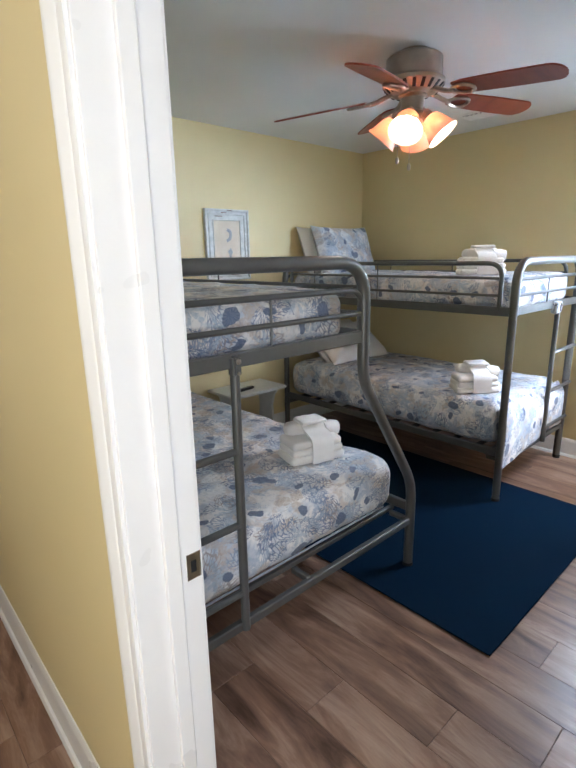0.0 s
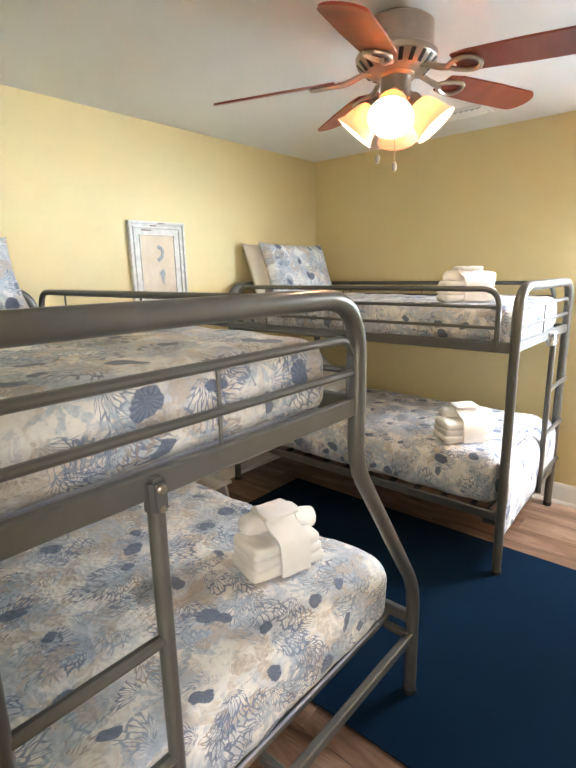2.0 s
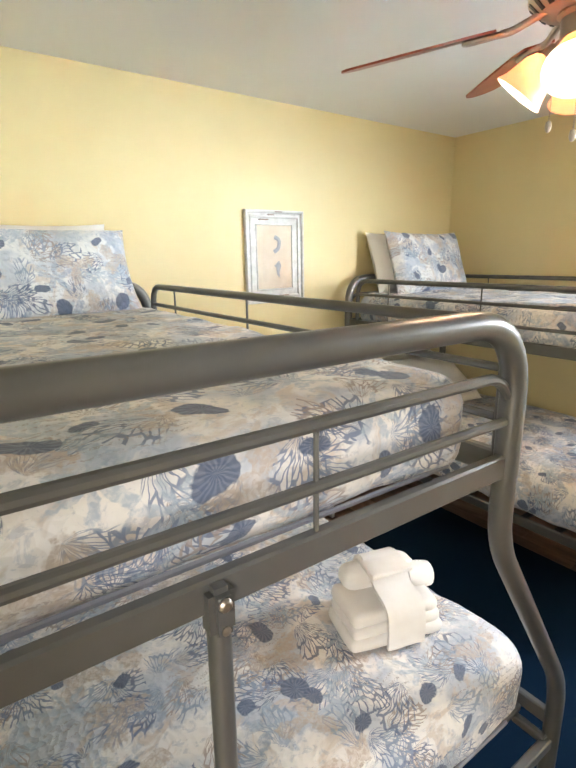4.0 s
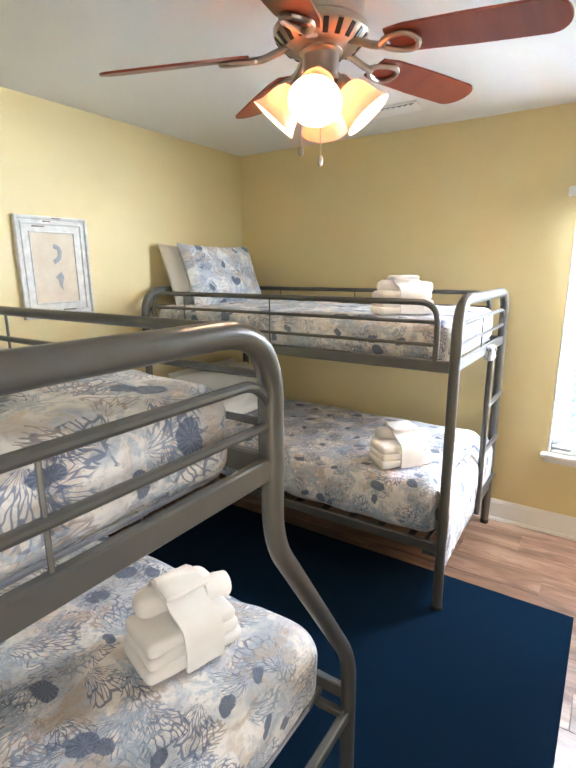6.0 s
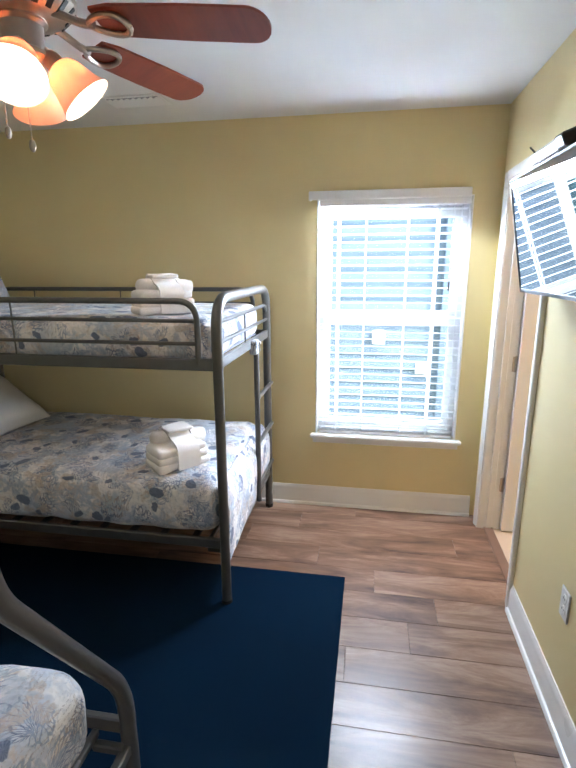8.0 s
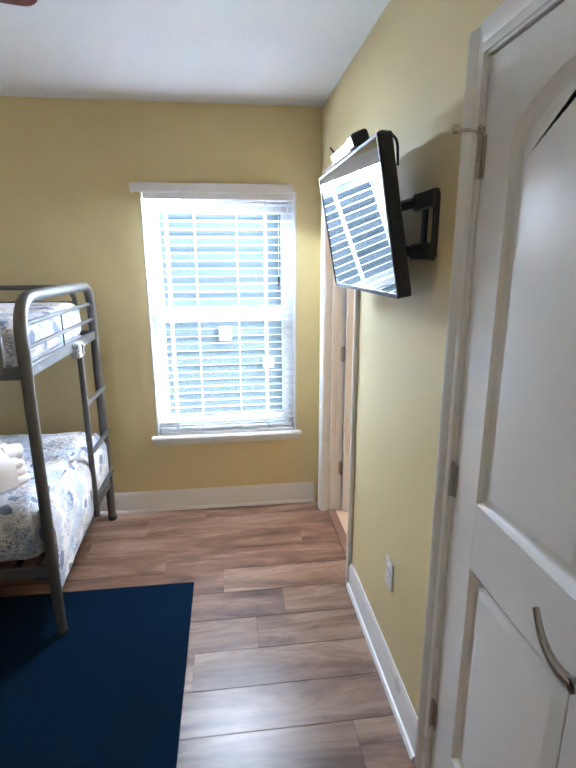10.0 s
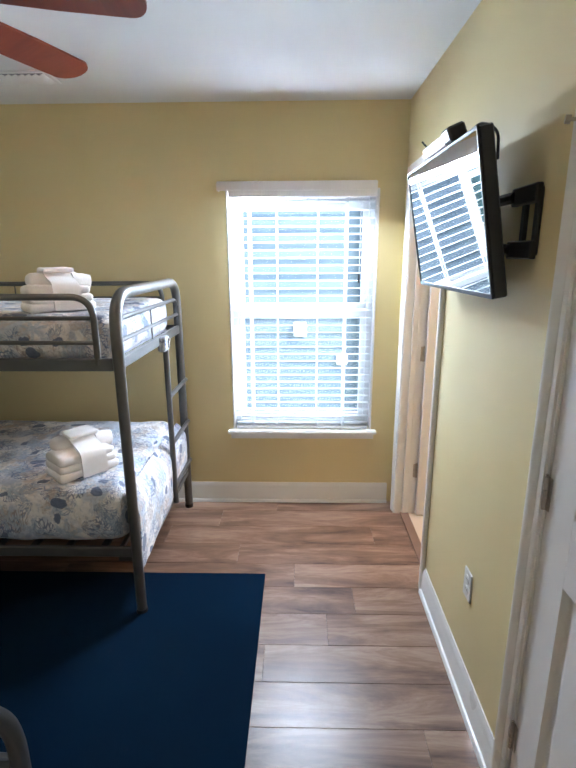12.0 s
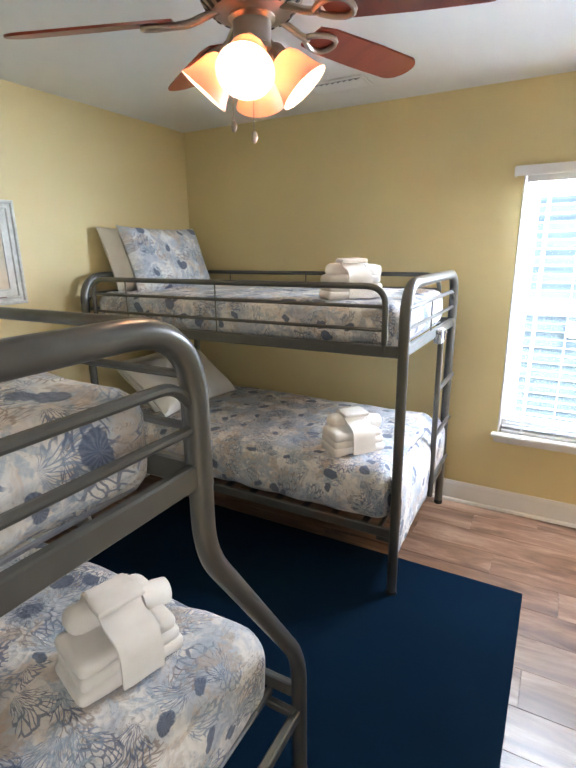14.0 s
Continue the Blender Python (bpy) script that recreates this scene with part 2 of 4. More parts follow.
def coverlet(name, ground, tint=1.0):
    """White quilted cotton printed with shells, coral fans, seahorse curls and lines of script."""
    m = material(name, ground, 0.9)
    nodes, links, b = tree(m)
    uv = coords(m, "UV")
    warp = node(m, "ShaderNodeTexNoise", Scale=9.0, Detail=3.0)
    links.new(uv, warp.inputs["Vector"])
    off = nodes.new("ShaderNodeVectorMath")
    off.operation = "MULTIPLY_ADD"
    links.new(warp.outputs["Color"], off.inputs[0])
    off.inputs[1].default_value = (0.06, 0.06, 0)
    links.new(uv, off.inputs[2])
    wuv = off.outputs[0]
    wash = noise_of(m, wuv, 5.5, 3.0, 0.6)
    wash2 = noise_of(m, wuv, 7.5, 4.0, 0.65, 1.2)
    c = blend(m, calc(m, "MULTIPLY", ramp(m, wash, 0.47, 0.56), 0.62), ground, (0.36, 0.43, 0.54))
    c = blend(m, calc(m, "MULTIPLY", ramp(m, wash2, 0.53, 0.61), 0.60), c, (0.56, 0.46, 0.385))
    speck = noise_of(m, uv, 42.0, 4.0, 0.7, 0.6)
    c = blend(m, calc(m, "MULTIPLY", ramp(m, speck, 0.53, 0.62), 0.40), c, (0.30, 0.35, 0.45))

    def cells(scale, seed):
        mp = nodes.new("ShaderNodeMapping")
        mp.inputs["Location"].default_value = (seed, seed * 1.7, 0)
        links.new(wuv, mp.inputs["Vector"])
        v = node(m, "ShaderNodeTexVoronoi", Scale=scale, Randomness=0.85)
        v.voronoi_dimensions = "2D"
        links.new(mp.outputs[0], v.inputs["Vector"])
        d = nodes.new("ShaderNodeVectorMath")
        d.operation = "SUBTRACT"
        links.new(mp.outputs[0], d.inputs[0])
        links.new(v.outputs["Position"], d.inputs[1])
        s = nodes.new("ShaderNodeSeparateXYZ")
        links.new(d.outputs[0], s.inputs[0])
        k = nodes.new("ShaderNodeSeparateColor")
        links.new(v.outputs["Color"], k.inputs[0])
        ln = nodes.new("ShaderNodeVectorMath")
        ln.operation = "LENGTH"
        links.new(d.outputs[0], ln.inputs[0])
        return s.outputs[0], s.outputs[1], ln.outputs["Value"], k.outputs

    jag = noise_of(m, uv, 60.0, 3.0)
    # coral fans: branches that spread from one root, thinner outwards
    for seed, scale, reach, count, ink in ((1.3, 4.6, 0.16, 46.0, (0.10, 0.13, 0.225)), (4.7, 5.4, 0.13, 40.0, (0.33, 0.27, 0.25)), (8.1, 4.9, 0.15, 44.0, (0.14, 0.19, 0.32)), (11.9, 6.0, 0.12, 36.0, (0.24, 0.30, 0.42)), (15.2, 5.7, 0.13, 40.0, (0.11, 0.15, 0.26))):
        dx, dy, r, k = cells(scale, seed)
        turn = calc(m, "MULTIPLY", k[0], 6.28)
        ang = calc(m, "ADD", calc(m, "ARCTAN2", dy, dx), turn)
        polar = nodes.new("ShaderNodeCombineXYZ")
        links.new(calc(m, "MULTIPLY", ang, count / 6.28), polar.inputs[0])
        links.new(calc(m, "ADD", calc(m, "MULTIPLY", r, 24.0), calc(m, "MULTIPLY", k[2], 40.0)), polar.inputs[1])
        web = node(m, "ShaderNodeTexVoronoi", Scale=1.0, Randomness=0.9)
        web.voronoi_dimensions, web.feature = "2D", "DISTANCE_TO_EDGE"
        links.new(polar.outputs[0], web.inputs["Vector"])
        strand = ramp(m, calc(m, "SUBTRACT", 0.150, web.outputs["Distance"]), 0.0, 0.06)
        lobe = calc(m, "POWER", calc(m, "MAXIMUM", calc(m, "SINE", ang), 0.001), 2.0)
        edge = ramp(m, calc(m, "SUBTRACT", calc(m, "MULTIPLY", lobe, reach), r), 0.0, 0.012)
        chosen = calc(m, "GREATER_THAN", k[1], 0.30)
        f = calc(m, "MULTIPLY", calc(m, "MULTIPLY", strand, edge), calc(m, "MULTIPLY", chosen, 0.8))
        c = blend(m, f, c, ink)
    # pale painted shapes: starfish and fronds in blue-grey and sand
    for seed, scale, reach, arms, tintc in ((20.3, 5.1, 0.085, 5.0, (0.34, 0.41, 0.52)), (23.9, 4.7, 0.095, 3.0, (0.50, 0.42, 0.36)), (27.1, 5.9, 0.075, 7.0, (0.42, 0.49, 0.57))):
        dx, dy, r, k = cells(scale, seed)
        ang = calc(m, "ADD", calc(m, "ARCTAN2", dy, dx), calc(m, "MULTIPLY", k[0], 6.28))
        star = calc(m, "ADD", 0.55, calc(m, "MULTIPLY", calc(m, "SINE", calc(m, "MULTIPLY", ang, arms)), 0.32))
        rim = calc(m, "MULTIPLY", calc(m, "ADD", star, calc(m, "MULTIPLY", calc(m, "SUBTRACT", jag, 0.5), 0.9)), reach)
        body = ramp(m, calc(m, "SUBTRACT", rim, r), 0.0, 0.010)
        veins = ramp(m, noise_of(m, uv, 95.0, 3.0, 0.6, 0.8), 0.42, 0.60)
        c = blend(m, calc(m, "MULTIPLY", calc(m, "MULTIPLY", body, calc(m, "GREATER_THAN", k[1], 0.3)), calc(m, "ADD", 0.35, calc(m, "MULTIPLY", veins, 0.5))), c, tintc)
    # lines of script
    sep = nodes.new("ShaderNodeSeparateXYZ")
    links.new(wuv, sep.inputs[0])
    row = calc(m, "GREATER_THAN", calc(m, "SINE", calc(m, "MULTIPLY", sep.outputs[1], 330.0)), 0.55)
    word = calc(m, "GREATER_THAN", noise_of(m, uv, 190.0, 2.0), 0.52)
    area = ramp(m, noise_of(m, uv, 4.3, 2.0), 0.56, 0.60)
    c = blend(m, calc(m, "MULTIPLY", calc(m, "MULTIPLY", row, word), calc(m, "MULTIPLY", area, 0.55)), c, (0.30, 0.26, 0.25))
    # scallop shells: dark round fans with ribs
    for seed, scale, size, limit in ((2.2, 4.4, 0.033, 0.45), (6.4, 5.2, 0.022, 0.25)):
        dx, dy, r, k = cells(scale, seed)
        ang = calc(m, "ADD", calc(m, "ARCTAN2", dy, dx), calc(m, "MULTIPLY", k[0], 6.28))
        rim = calc(m, "ADD", size, calc(m, "ADD", calc(m, "MULTIPLY", calc(m, "SINE", calc(m, "MULTIPLY", ang, 2.0)), 0.005), calc(m, "MULTIPLY", calc(m, "SUBTRACT", jag, 0.5), 0.012)))
        disc = calc(m, "MULTIPLY", ramp(m, calc(m, "SUBTRACT", rim, r), 0.0, 0.003), calc(m, "GREATER_THAN", k[1], limit))
        rib = ramp(m, calc(m, "SINE", calc(m, "MULTIPLY", ang, 16.0)), -0.6, 0.9)
        shell = blend(m, calc(m, "MULTIPLY", rib, 0.4), (0.085, 0.112, 0.19), (0.24, 0.28, 0.37))
        c = blend(m, calc(m, "MULTIPLY", disc, 0.92), c, shell)
    links.new(c, b.inputs["Base Color"])
    quilt = node(m, "ShaderNodeTexVoronoi", Scale=48.0)
    quilt.voronoi_dimensions = "2D"
    links.new(wuv, quilt.inputs["Vector"])
    bump(m, calc(m, "ADD", quilt.outputs["Distance"], calc(m, "MULTIPLY", noise_of(m, uv, 12.0), 1.2)), 0.28, 0.008)
    b.inputs["Sheen Weight"].default_value = 0.15
    return m


QUILT = coverlet("coral_print_quilt", (0.79, 0.765, 0.745))
QUILTB = coverlet("coral_print_quilt_reverse", (0.76, 0.77, 0.77))


PIPING = mottled("grey_blue_piping", (0.26, 0.27, 0.33), (0.36, 0.36, 0.40), 0.9, 30, 200, 0.1)


# ---- mesh helpers ----
def finish(bm, smooth=True):
    bmesh.ops.recalc_face_normals(bm, faces=bm.faces)
    if smooth:
        for f in bm.faces:
            f.smooth = True
        for e in bm.edges:
            if len(e.link_faces) == 2 and e.calc_face_angle(0) > 0.6:
                e.smooth = False
    return bm


def part(name, bm, mat, parent=None, label="", at=None):
    me = bpy.data.meshes.new(name)
    finish(bm).to_mesh(me)
    bm.free()
    me.materials.append(mat)
    ob = new(name, me)
    if parent is not None:
        ob.parent = parent
    if at is not None:
        ob.matrix_local = at
    if label:
        tagged(ob, label)
    return ob


def thing(name, label, category, m=None, group="", kind=""):
    ob = new(name)
    ob.empty_display_size = 0.1
    if m is not None:
        ob.matrix_world = m
    return tagged(ob, label, category, group, kind)


def setting(name, bm, mat, label, category):
    return tagged(part(name, bm, mat), label, category, "", "structure")


def box(x0, x1, y0, y1, z0, z1, bevel=0.0, bm=None, seg=1):
    own = bmesh.new()
    bmesh.ops.create_cube(own, size=1)
    for v in own.verts:
        v.co = Vector((x0 + (v.co.x + 0.5) * (x1 - x0), y0 + (v.co.y + 0.5) * (y1 - y0), z0 + (v.co.z + 0.5) * (z1 - z0)))
    if bevel:
        bmesh.ops.bevel(own, geom=own.edges[:], offset=bevel, segments=seg, affect="EDGES")
    return own if bm is None else join(bm, own)


def join(bm, other):
    me = bpy.data.meshes.new("tmp")
    other.to_mesh(me)
    other.free()
    bm.from_mesh(me)
    bpy.data.meshes.remove(me)
    return bm


def bend(pts, radius, seg=6):
    """Rounds the inner corners of a line of points."""
    pts = [Vector(p) for p in pts]
    out = [pts[0]]
    for a, p, c in zip(pts, pts[1:], pts[2:]):
        u, w = (a - p), (c - p)
        d = min(radius, u.length * 0.49, w.length * 0.49)
        s, e = p + u.normalized() * d, p + w.normalized() * d
        for i in range(seg + 1):
            k = i / seg
            out.append(s.lerp(p, k).lerp(p.lerp(e, k), k))
    return out + [pts[-1]]


def tube(pts, r, n=10, bm=None, taper=None):
    bm = bmesh.new() if bm is None else bm
    pts = [Vector(p) for p in pts]
    rings, side = [], None
    for i, p in enumerate(pts):
        d = ((pts[min(i + 1, len(pts) - 1)] - p).normalized() + (p - pts[max(i - 1, 0)]).normalized()).normalized()
        if side is None:
            side = d.cross(Vector((0.31, 0.52, 0.79))).normalized()
        side = (side - d * side.dot(d)).normalized()
        up = d.cross(side)
        rr = r if taper is None else r * taper[i]
        rings.append([bm.verts.new(p + (side * math.cos(a) + up * math.sin(a)) * rr) for a in (2 * math.pi * k / n for k in range(n))])
    for a, b in zip(rings, rings[1:]):
        for k in range(n):
            bm.faces.new((a[k], a[(k + 1) % n], b[(k + 1) % n], b[k]))
    bm.faces.new(rings[0]), bm.faces.new(rings[-1])
    return bm


def lathe(profile, n=24, bm=None):
    """A turned body from (radius, height) pairs about z."""
    bm = bmesh.new() if bm is None else bm
    rings = []
    for r, z in profile:
        rings.append([bm.verts.new((max(r, 1e-4) * math.cos(2 * math.pi * k / n), max(r, 1e-4) * math.sin(2 * math.pi * k / n), z)) for k in range(n)])
    for a, b in zip(rings, rings[1:]):
        for k in range(n):
            bm.faces.new((a[k], a[(k + 1) % n], b[(k + 1) % n], b[k]))
    bm.faces.new(rings[0]), bm.faces.new(rings[-1])
    return bm


def slab(outline, depth, bm=None):
    """A flat plate in xy from an outline, extruded along z."""
    bm = bmesh.new() if bm is None else bm
    lo = [bm.verts.new((x, y, 0)) for x, y in outline]
    hi = [bm.verts.new((x, y, depth)) for x, y in outline]
    bm.faces.new(lo[::-1]), bm.faces.new(hi)
    for i in range(len(lo)):
        j = (i + 1) % len(lo)
        bm.faces.new((lo[i], lo[j], hi[j], hi[i]))
    return bm


def soft_box(x0, x1, y0, y1, z0, z1, r, step=0.03, lump=0.0, seed=0.0, sag=0.0):
    """A padded block with rounded edges, uneven skin and cloth coordinates in metres."""
    bm = bmesh.new()
    uvl = bm.loops.layers.uv.new("UVMap")
    lo, hi = Vector((x0, y0, z0)), Vector((x1, y1, z1))
    mid = (lo + hi) / 2
    for axis in range(3):
        a, b = [i for i in range(3) if i != axis]
        na, nb = max(4, round((hi[a] - lo[a]) / step)), max(4, round((hi[b] - lo[b]) / step))
        for end in (lo, hi):
            grid = []
            for i in range(na + 1):
                line = []
                for j in range(nb + 1):
                    p = Vector((0, 0, 0))
                    p[axis] = end[axis]
                    p[a] = lo[a] + (hi[a] - lo[a]) * i / na
                    p[b] = lo[b] + (hi[b] - lo[b]) * j / nb
                    core = Vector([min(max(p[q], lo[q] + r), hi[q] - r) for q in range(3)])
                    d = p - core
                    n = d.normalized()
                    q = core + n * r
                    if lump:
                        q += n * lump * (noise.noise(q * 5.0 + Vector((seed, seed, seed))) + 0.6 * noise.noise(q * 13.0 + Vector((seed, 0, seed))))
                    if sag and p[2] > mid[2]:
                        fx, fy = (q.x - lo.x) / (hi.x - lo.x), (q.y - lo.y) / (hi.y - lo.y)
                        q.z += sag * max(0, fx * (1 - fx) * fy * (1 - fy)) * 16 - sag
                    line.append((bm.verts.new(q), p))
                grid.append(line)
            for i in range(na):
                for j in range(nb):
                    quad = [grid[i][j], grid[i + 1][j], grid[i + 1][j + 1], grid[i][j + 1]]
                    f = bm.faces.new([v for v, _ in quad])
                    for loop, (_, p) in zip(f.loops, quad):
                        if axis == 2:
                            loop[uvl].uv = (p.x + seed, p.y + seed)
                        elif axis == 1:
                            loop[uvl].uv = (p.x + seed, end.y + (p.z - hi.z) * (1 if end is lo else -1) + seed)
                        else:
                            loop[uvl].uv = (end.x + (p.z - hi.z) * (1 if end is lo else -1) + seed, p.y + seed)
    bmesh.ops.remove_doubles(bm, verts=bm.verts, dist=0.0005)
    return bm


def pillow_mesh(w, h, t, seed, crease=0.006):
    """A plump cushion lying in xy, its corners drawn out to points."""
    bm = bmesh.new()
    uvl = bm.loops.layers.uv.new("UVMap")
    n = 26
    for s in (-1, 1):
        g = []
        for i in range(n + 1):
            row = []
            for j in range(n + 1):
                u, v = -1 + 2 * i / n, -1 + 2 * j / n
                pinch_u, pinch_v = 1 - 0.07 * (1 - v * v), 1 - 0.09 * (1 - u * u)
                x, y = u * w / 2 * pinch_u, v * h / 2 * pinch_v
                z = s * t / 2 * (max(0, 1 - u ** 4) * max(0, 1 - v ** 4)) ** 0.55
                z += crease * s * noise.noise(Vector((x * 9 + seed, y * 9, s))) * (1 - max(abs(u), abs(v)) ** 6)
                row.append((bm.verts.new((x, y, z)), (x + seed, y + seed)))
            g.append(row)
        for i in range(n):
            for j in range(n):
                quad = [g[i][j], g[i + 1][j], g[i + 1][j + 1], g[i][j + 1]]
                f = bm.faces.new([q[0] for q in quad])
                for loop, q in zip(f.loops, quad):
                    loop[uvl].uv = q[1]
    bmesh.ops.remove_doubles(bm, verts=bm.verts, dist=0.0004)
    return bm


# ---- room shell ----
wall = box(XW, XW + 0.16, -0.2, 0.55, 0, ZC)
box(XW, XW + 0.16, 1.445, YN + 0.12, 0, ZC, 0, wall)
box(XW, XW + 0.16, 0.55, 1.445, 0, 0.515, 0, wall)
box(XW, XW + 0.16, 0.55, 1.445, 1.985, ZC, 0, wall)
setting("wall_east", wall, YELLOW, "pale yellow painted wall with a window opening", "wall")
setting("wall_north", box(XE, XW, YN, YN + 0.12, 0, ZC), YELLOW, "pale yellow painted plaster wall behind the bed heads", "wall")
wall = box(2.524, 3.535, YT - 0.12, YT, 0, ZC)
box(XE, 1.874, YT - 0.12, YT, 0, ZC, 0, wall)
box(1.874, 2.524, YT - 0.12, YT, 2.045, ZC, 0, wall)
box(4.255, XW, YT - 0.12, YT, 0, ZC, 0, wall)
box(3.535, 4.255, YT - 0.12, YT, 2.035, ZC, 0, wall)
setting("wall_south", wall, YELLOW, "pale yellow painted wall with two doorways", "wall")
wall = box(XH, XE, 1.335, 6.0, 0, ZC)
box(XH, XE, -2.0, 0.525, 0, ZC, 0, wall)
box(XH, XE, 0.525, 1.335, 2.055, ZC, 0, wall)
setting("wall_west", wall, YELLOW, "pale yellow wall around the entry doorway", "wall")
setting("hall_wall", box(-0.42, -0.30, -2.0, 6.0, 0, ZC), YELLOW, "pale yellow painted hallway wall", "wall")
wall = box(-0.42, XE, 6.0, 6.12, 0, ZC)
setting("hall_end_wall", wall, YELLOW, "pale yellow wall at the end of the hallway", "wall")
setting("hall_back_wall", box(-0.42, XE, -2.12, -2.0, 0, ZC), YELLOW, "pale yellow wall at the hallway's other end", "wall")
wall = box(3.3, 4.56, -1.62, -1.5, 0, ZC)
box(3.18, 3.3, -1.62, YT - 0.12, 0, ZC, 0, wall)
box(4.44, 4.56, -1.5, -0.2, 0, ZC, 0, wall)
setting("bathroom_wall", wall, YELLOW, "pale yellow bathroom walls beyond the doorway", "wall")
wall = box(1.5, 1.6, -0.5, YT - 0.12, 0, ZC)
box(2.7, 2.8, -0.5, YT - 0.12, 0, ZC, 0, wall)
box(1.5, 2.8, -0.6, -0.5, 0, ZC, 0, wall)
setting("closet_wall", wall, YELLOW, "pale painted walls of the closet", "wall")
setting("ceiling", box(-0.42, XW + 0.16, -2.12, 6.12, ZC, ZC + 0.1), CEILING, "white painted ceiling with fine orange-peel texture", "ceiling")
setting("bathroom_floor", box(3.3, 4.44, -1.5, YT - 0.04, -0.05, 0.004), TILEM, "tan tile floor of the bathroom", "floor")
setting("floor_base", box(-0.42, XW + 0.16, -2.12, 6.12, -0.06, -0.003), JOINTM, "dark underlay seen in the plank joints", "floor")


def skirting(name, x0, y0, x1, y1, out):
    """Moulded baseboard between two floor points, out: the way it faces."""
    prof = [(0, 0), (0.014, 0), (0.014, 0.095), (0.011, 0.105), (0.012, 0.113), (0.007, 0.125), (0.004, 0.137), (0, 0.137)]
    shoe = [(0.014, 0), (0.027, 0), (0.026, 0.008), (0.021, 0.016), (0.014, 0.019)]
    bm = bmesh.new()
    for p in (prof, shoe):
        a = [bm.verts.new((x0 + out[0] * d, y0 + out[1] * d, z)) for d, z in p]
        b = [bm.verts.new((x1 + out[0] * d, y1 + out[1] * d, z)) for d, z in p]
        bm.faces.new(a), bm.faces.new(b[::-1])
        for i in range(len(p)):
            j = (i + 1) % len(p)
            bm.faces.new((a[i], a[j], b[j], b[i]))
    return setting(name, bm, TRIM, "white moulded baseboard with shoe moulding", "baseboard")


skirting("baseboard_east", XW, YT + 0.03, XW, YN, (-1, 0))
skirting("baseboard_north", XE, YN, XW, YN, (0, -1))
skirting("baseboard_south", 2.573, YT, 3.475, YT, (0, 1))
skirting("baseboard_west", XE, 1.40, XE, YN, (1, 0))
skirting("baseboard_hall", XH, 1.40, XH, 6.0, (-1, 0))
skirting("baseboard_hall_far", -0.30, -2.0, -0.30, 6.0, (1, 0))


def casing(bm, p, q, out, inward, width=0.062):
    """A length of moulded door casing from p to q on a wall; out: off the wall; inward: towards the opening."""
    p, q, out, inward = Vector(p), Vector(q), Vector(out), Vector(inward)
    prof = [(0, 0), (0, 0.009), (0.006, 0.011), (0.018, 0.011), (0.022, 0.014), (0.036, 0.015), (0.042, 0.019), (0.056, 0.019), (width, 0.014), (width, 0)]
    a = [bm.verts.new(p - inward * d + out * h) for d, h in prof]
    b = [bm.verts.new(q - inward * d + out * h) for d, h in prof]
    bm.faces.new(a), bm.faces.new(b[::-1])
    for i in range(len(prof)):
        j = (i + 1) % len(prof)
        bm.faces.new((a[i], a[j], b[j], b[i]))


def door_frame(name, axis, wall_lo, wall_hi, lo, hi, top, stop_at, label, sides=(0, 1)):
    """Jambs, stops and casings of a doorway; axis: the way the wall runs."""
    root = thing(name, label, "door frame", kind="structure")

    def place(a, d, z):
        return (a, d, z) if axis == "x" else (d, a, z)

    def bx(a0, a1, d0, d1, z0, z1, bm=None, bev=0.0015):
        return box(a0, a1, d0, d1, z0, z1, bev, bm) if axis == "x" else box(d0, d1, a0, a1, z0, z1, bev, bm)
    part("jamb", bx(lo - 0.018, lo, wall_lo - 0.002, wall_hi + 0.002, 0, top), TRIM, root)
    part("jamb", bx(hi, hi + 0.018, wall_lo - 0.002, wall_hi + 0.002, 0, top), TRIM, root)
    part("head_jamb", bx(lo - 0.018, hi + 0.018, wall_lo - 0.002, wall_hi + 0.002, top, top + 0.018), TRIM, root)
    part("door_stop", bx(lo, lo + 0.011, stop_at, stop_at + 0.032, 0, top - 0.011), TRIM, root)
    part("door_stop", bx(hi - 0.011, hi, stop_at, stop_at + 0.032, 0, top - 0.011), TRIM, root)
    part("door_stop", bx(lo, hi, stop_at, stop_at + 0.032, top - 0.011, top), TRIM, root)
    for s in sides:
        d, o = ((wall_lo, -1), (wall_hi, 1))[s]
        out = (0, o, 0) if axis == "x" else (o, 0, 0)
        for a, inw in ((lo - 0.006, 1), (hi + 0.006, -1)):
            bm = bmesh.new()
            casing(bm, place(a, d, 0), place(a, d, top + 0.062), out, place(inw, 0, 0))
            part("casing", bm, TRIM, root)
        bm = bmesh.new()
        casing(bm, place(lo - 0.006, d, top + 0.006), place(hi + 0.006, d, top + 0.006), out, (0, 0, -1), 0.056)
        part("casing", bm, TRIM, root)
    return root


entry = door_frame("door_frame_1", "y", XH, XE, 0.545, 1.315, 2.035, XE - 0.080, "white painted entry door frame with a steel strike plate")
closet = door_frame("door_frame_2", "x", YT - 0.12, YT, 1.894, 2.504, 2.025, YT - 0.07, "white moulded casing around the closed closet door", (1,))
bath = door_frame("door_frame_3", "x", YT - 0.12, YT, 3.55, 4.238, 2.015, YT - 0.075, "white moulded casing around the bathroom doorway", (0, 1))
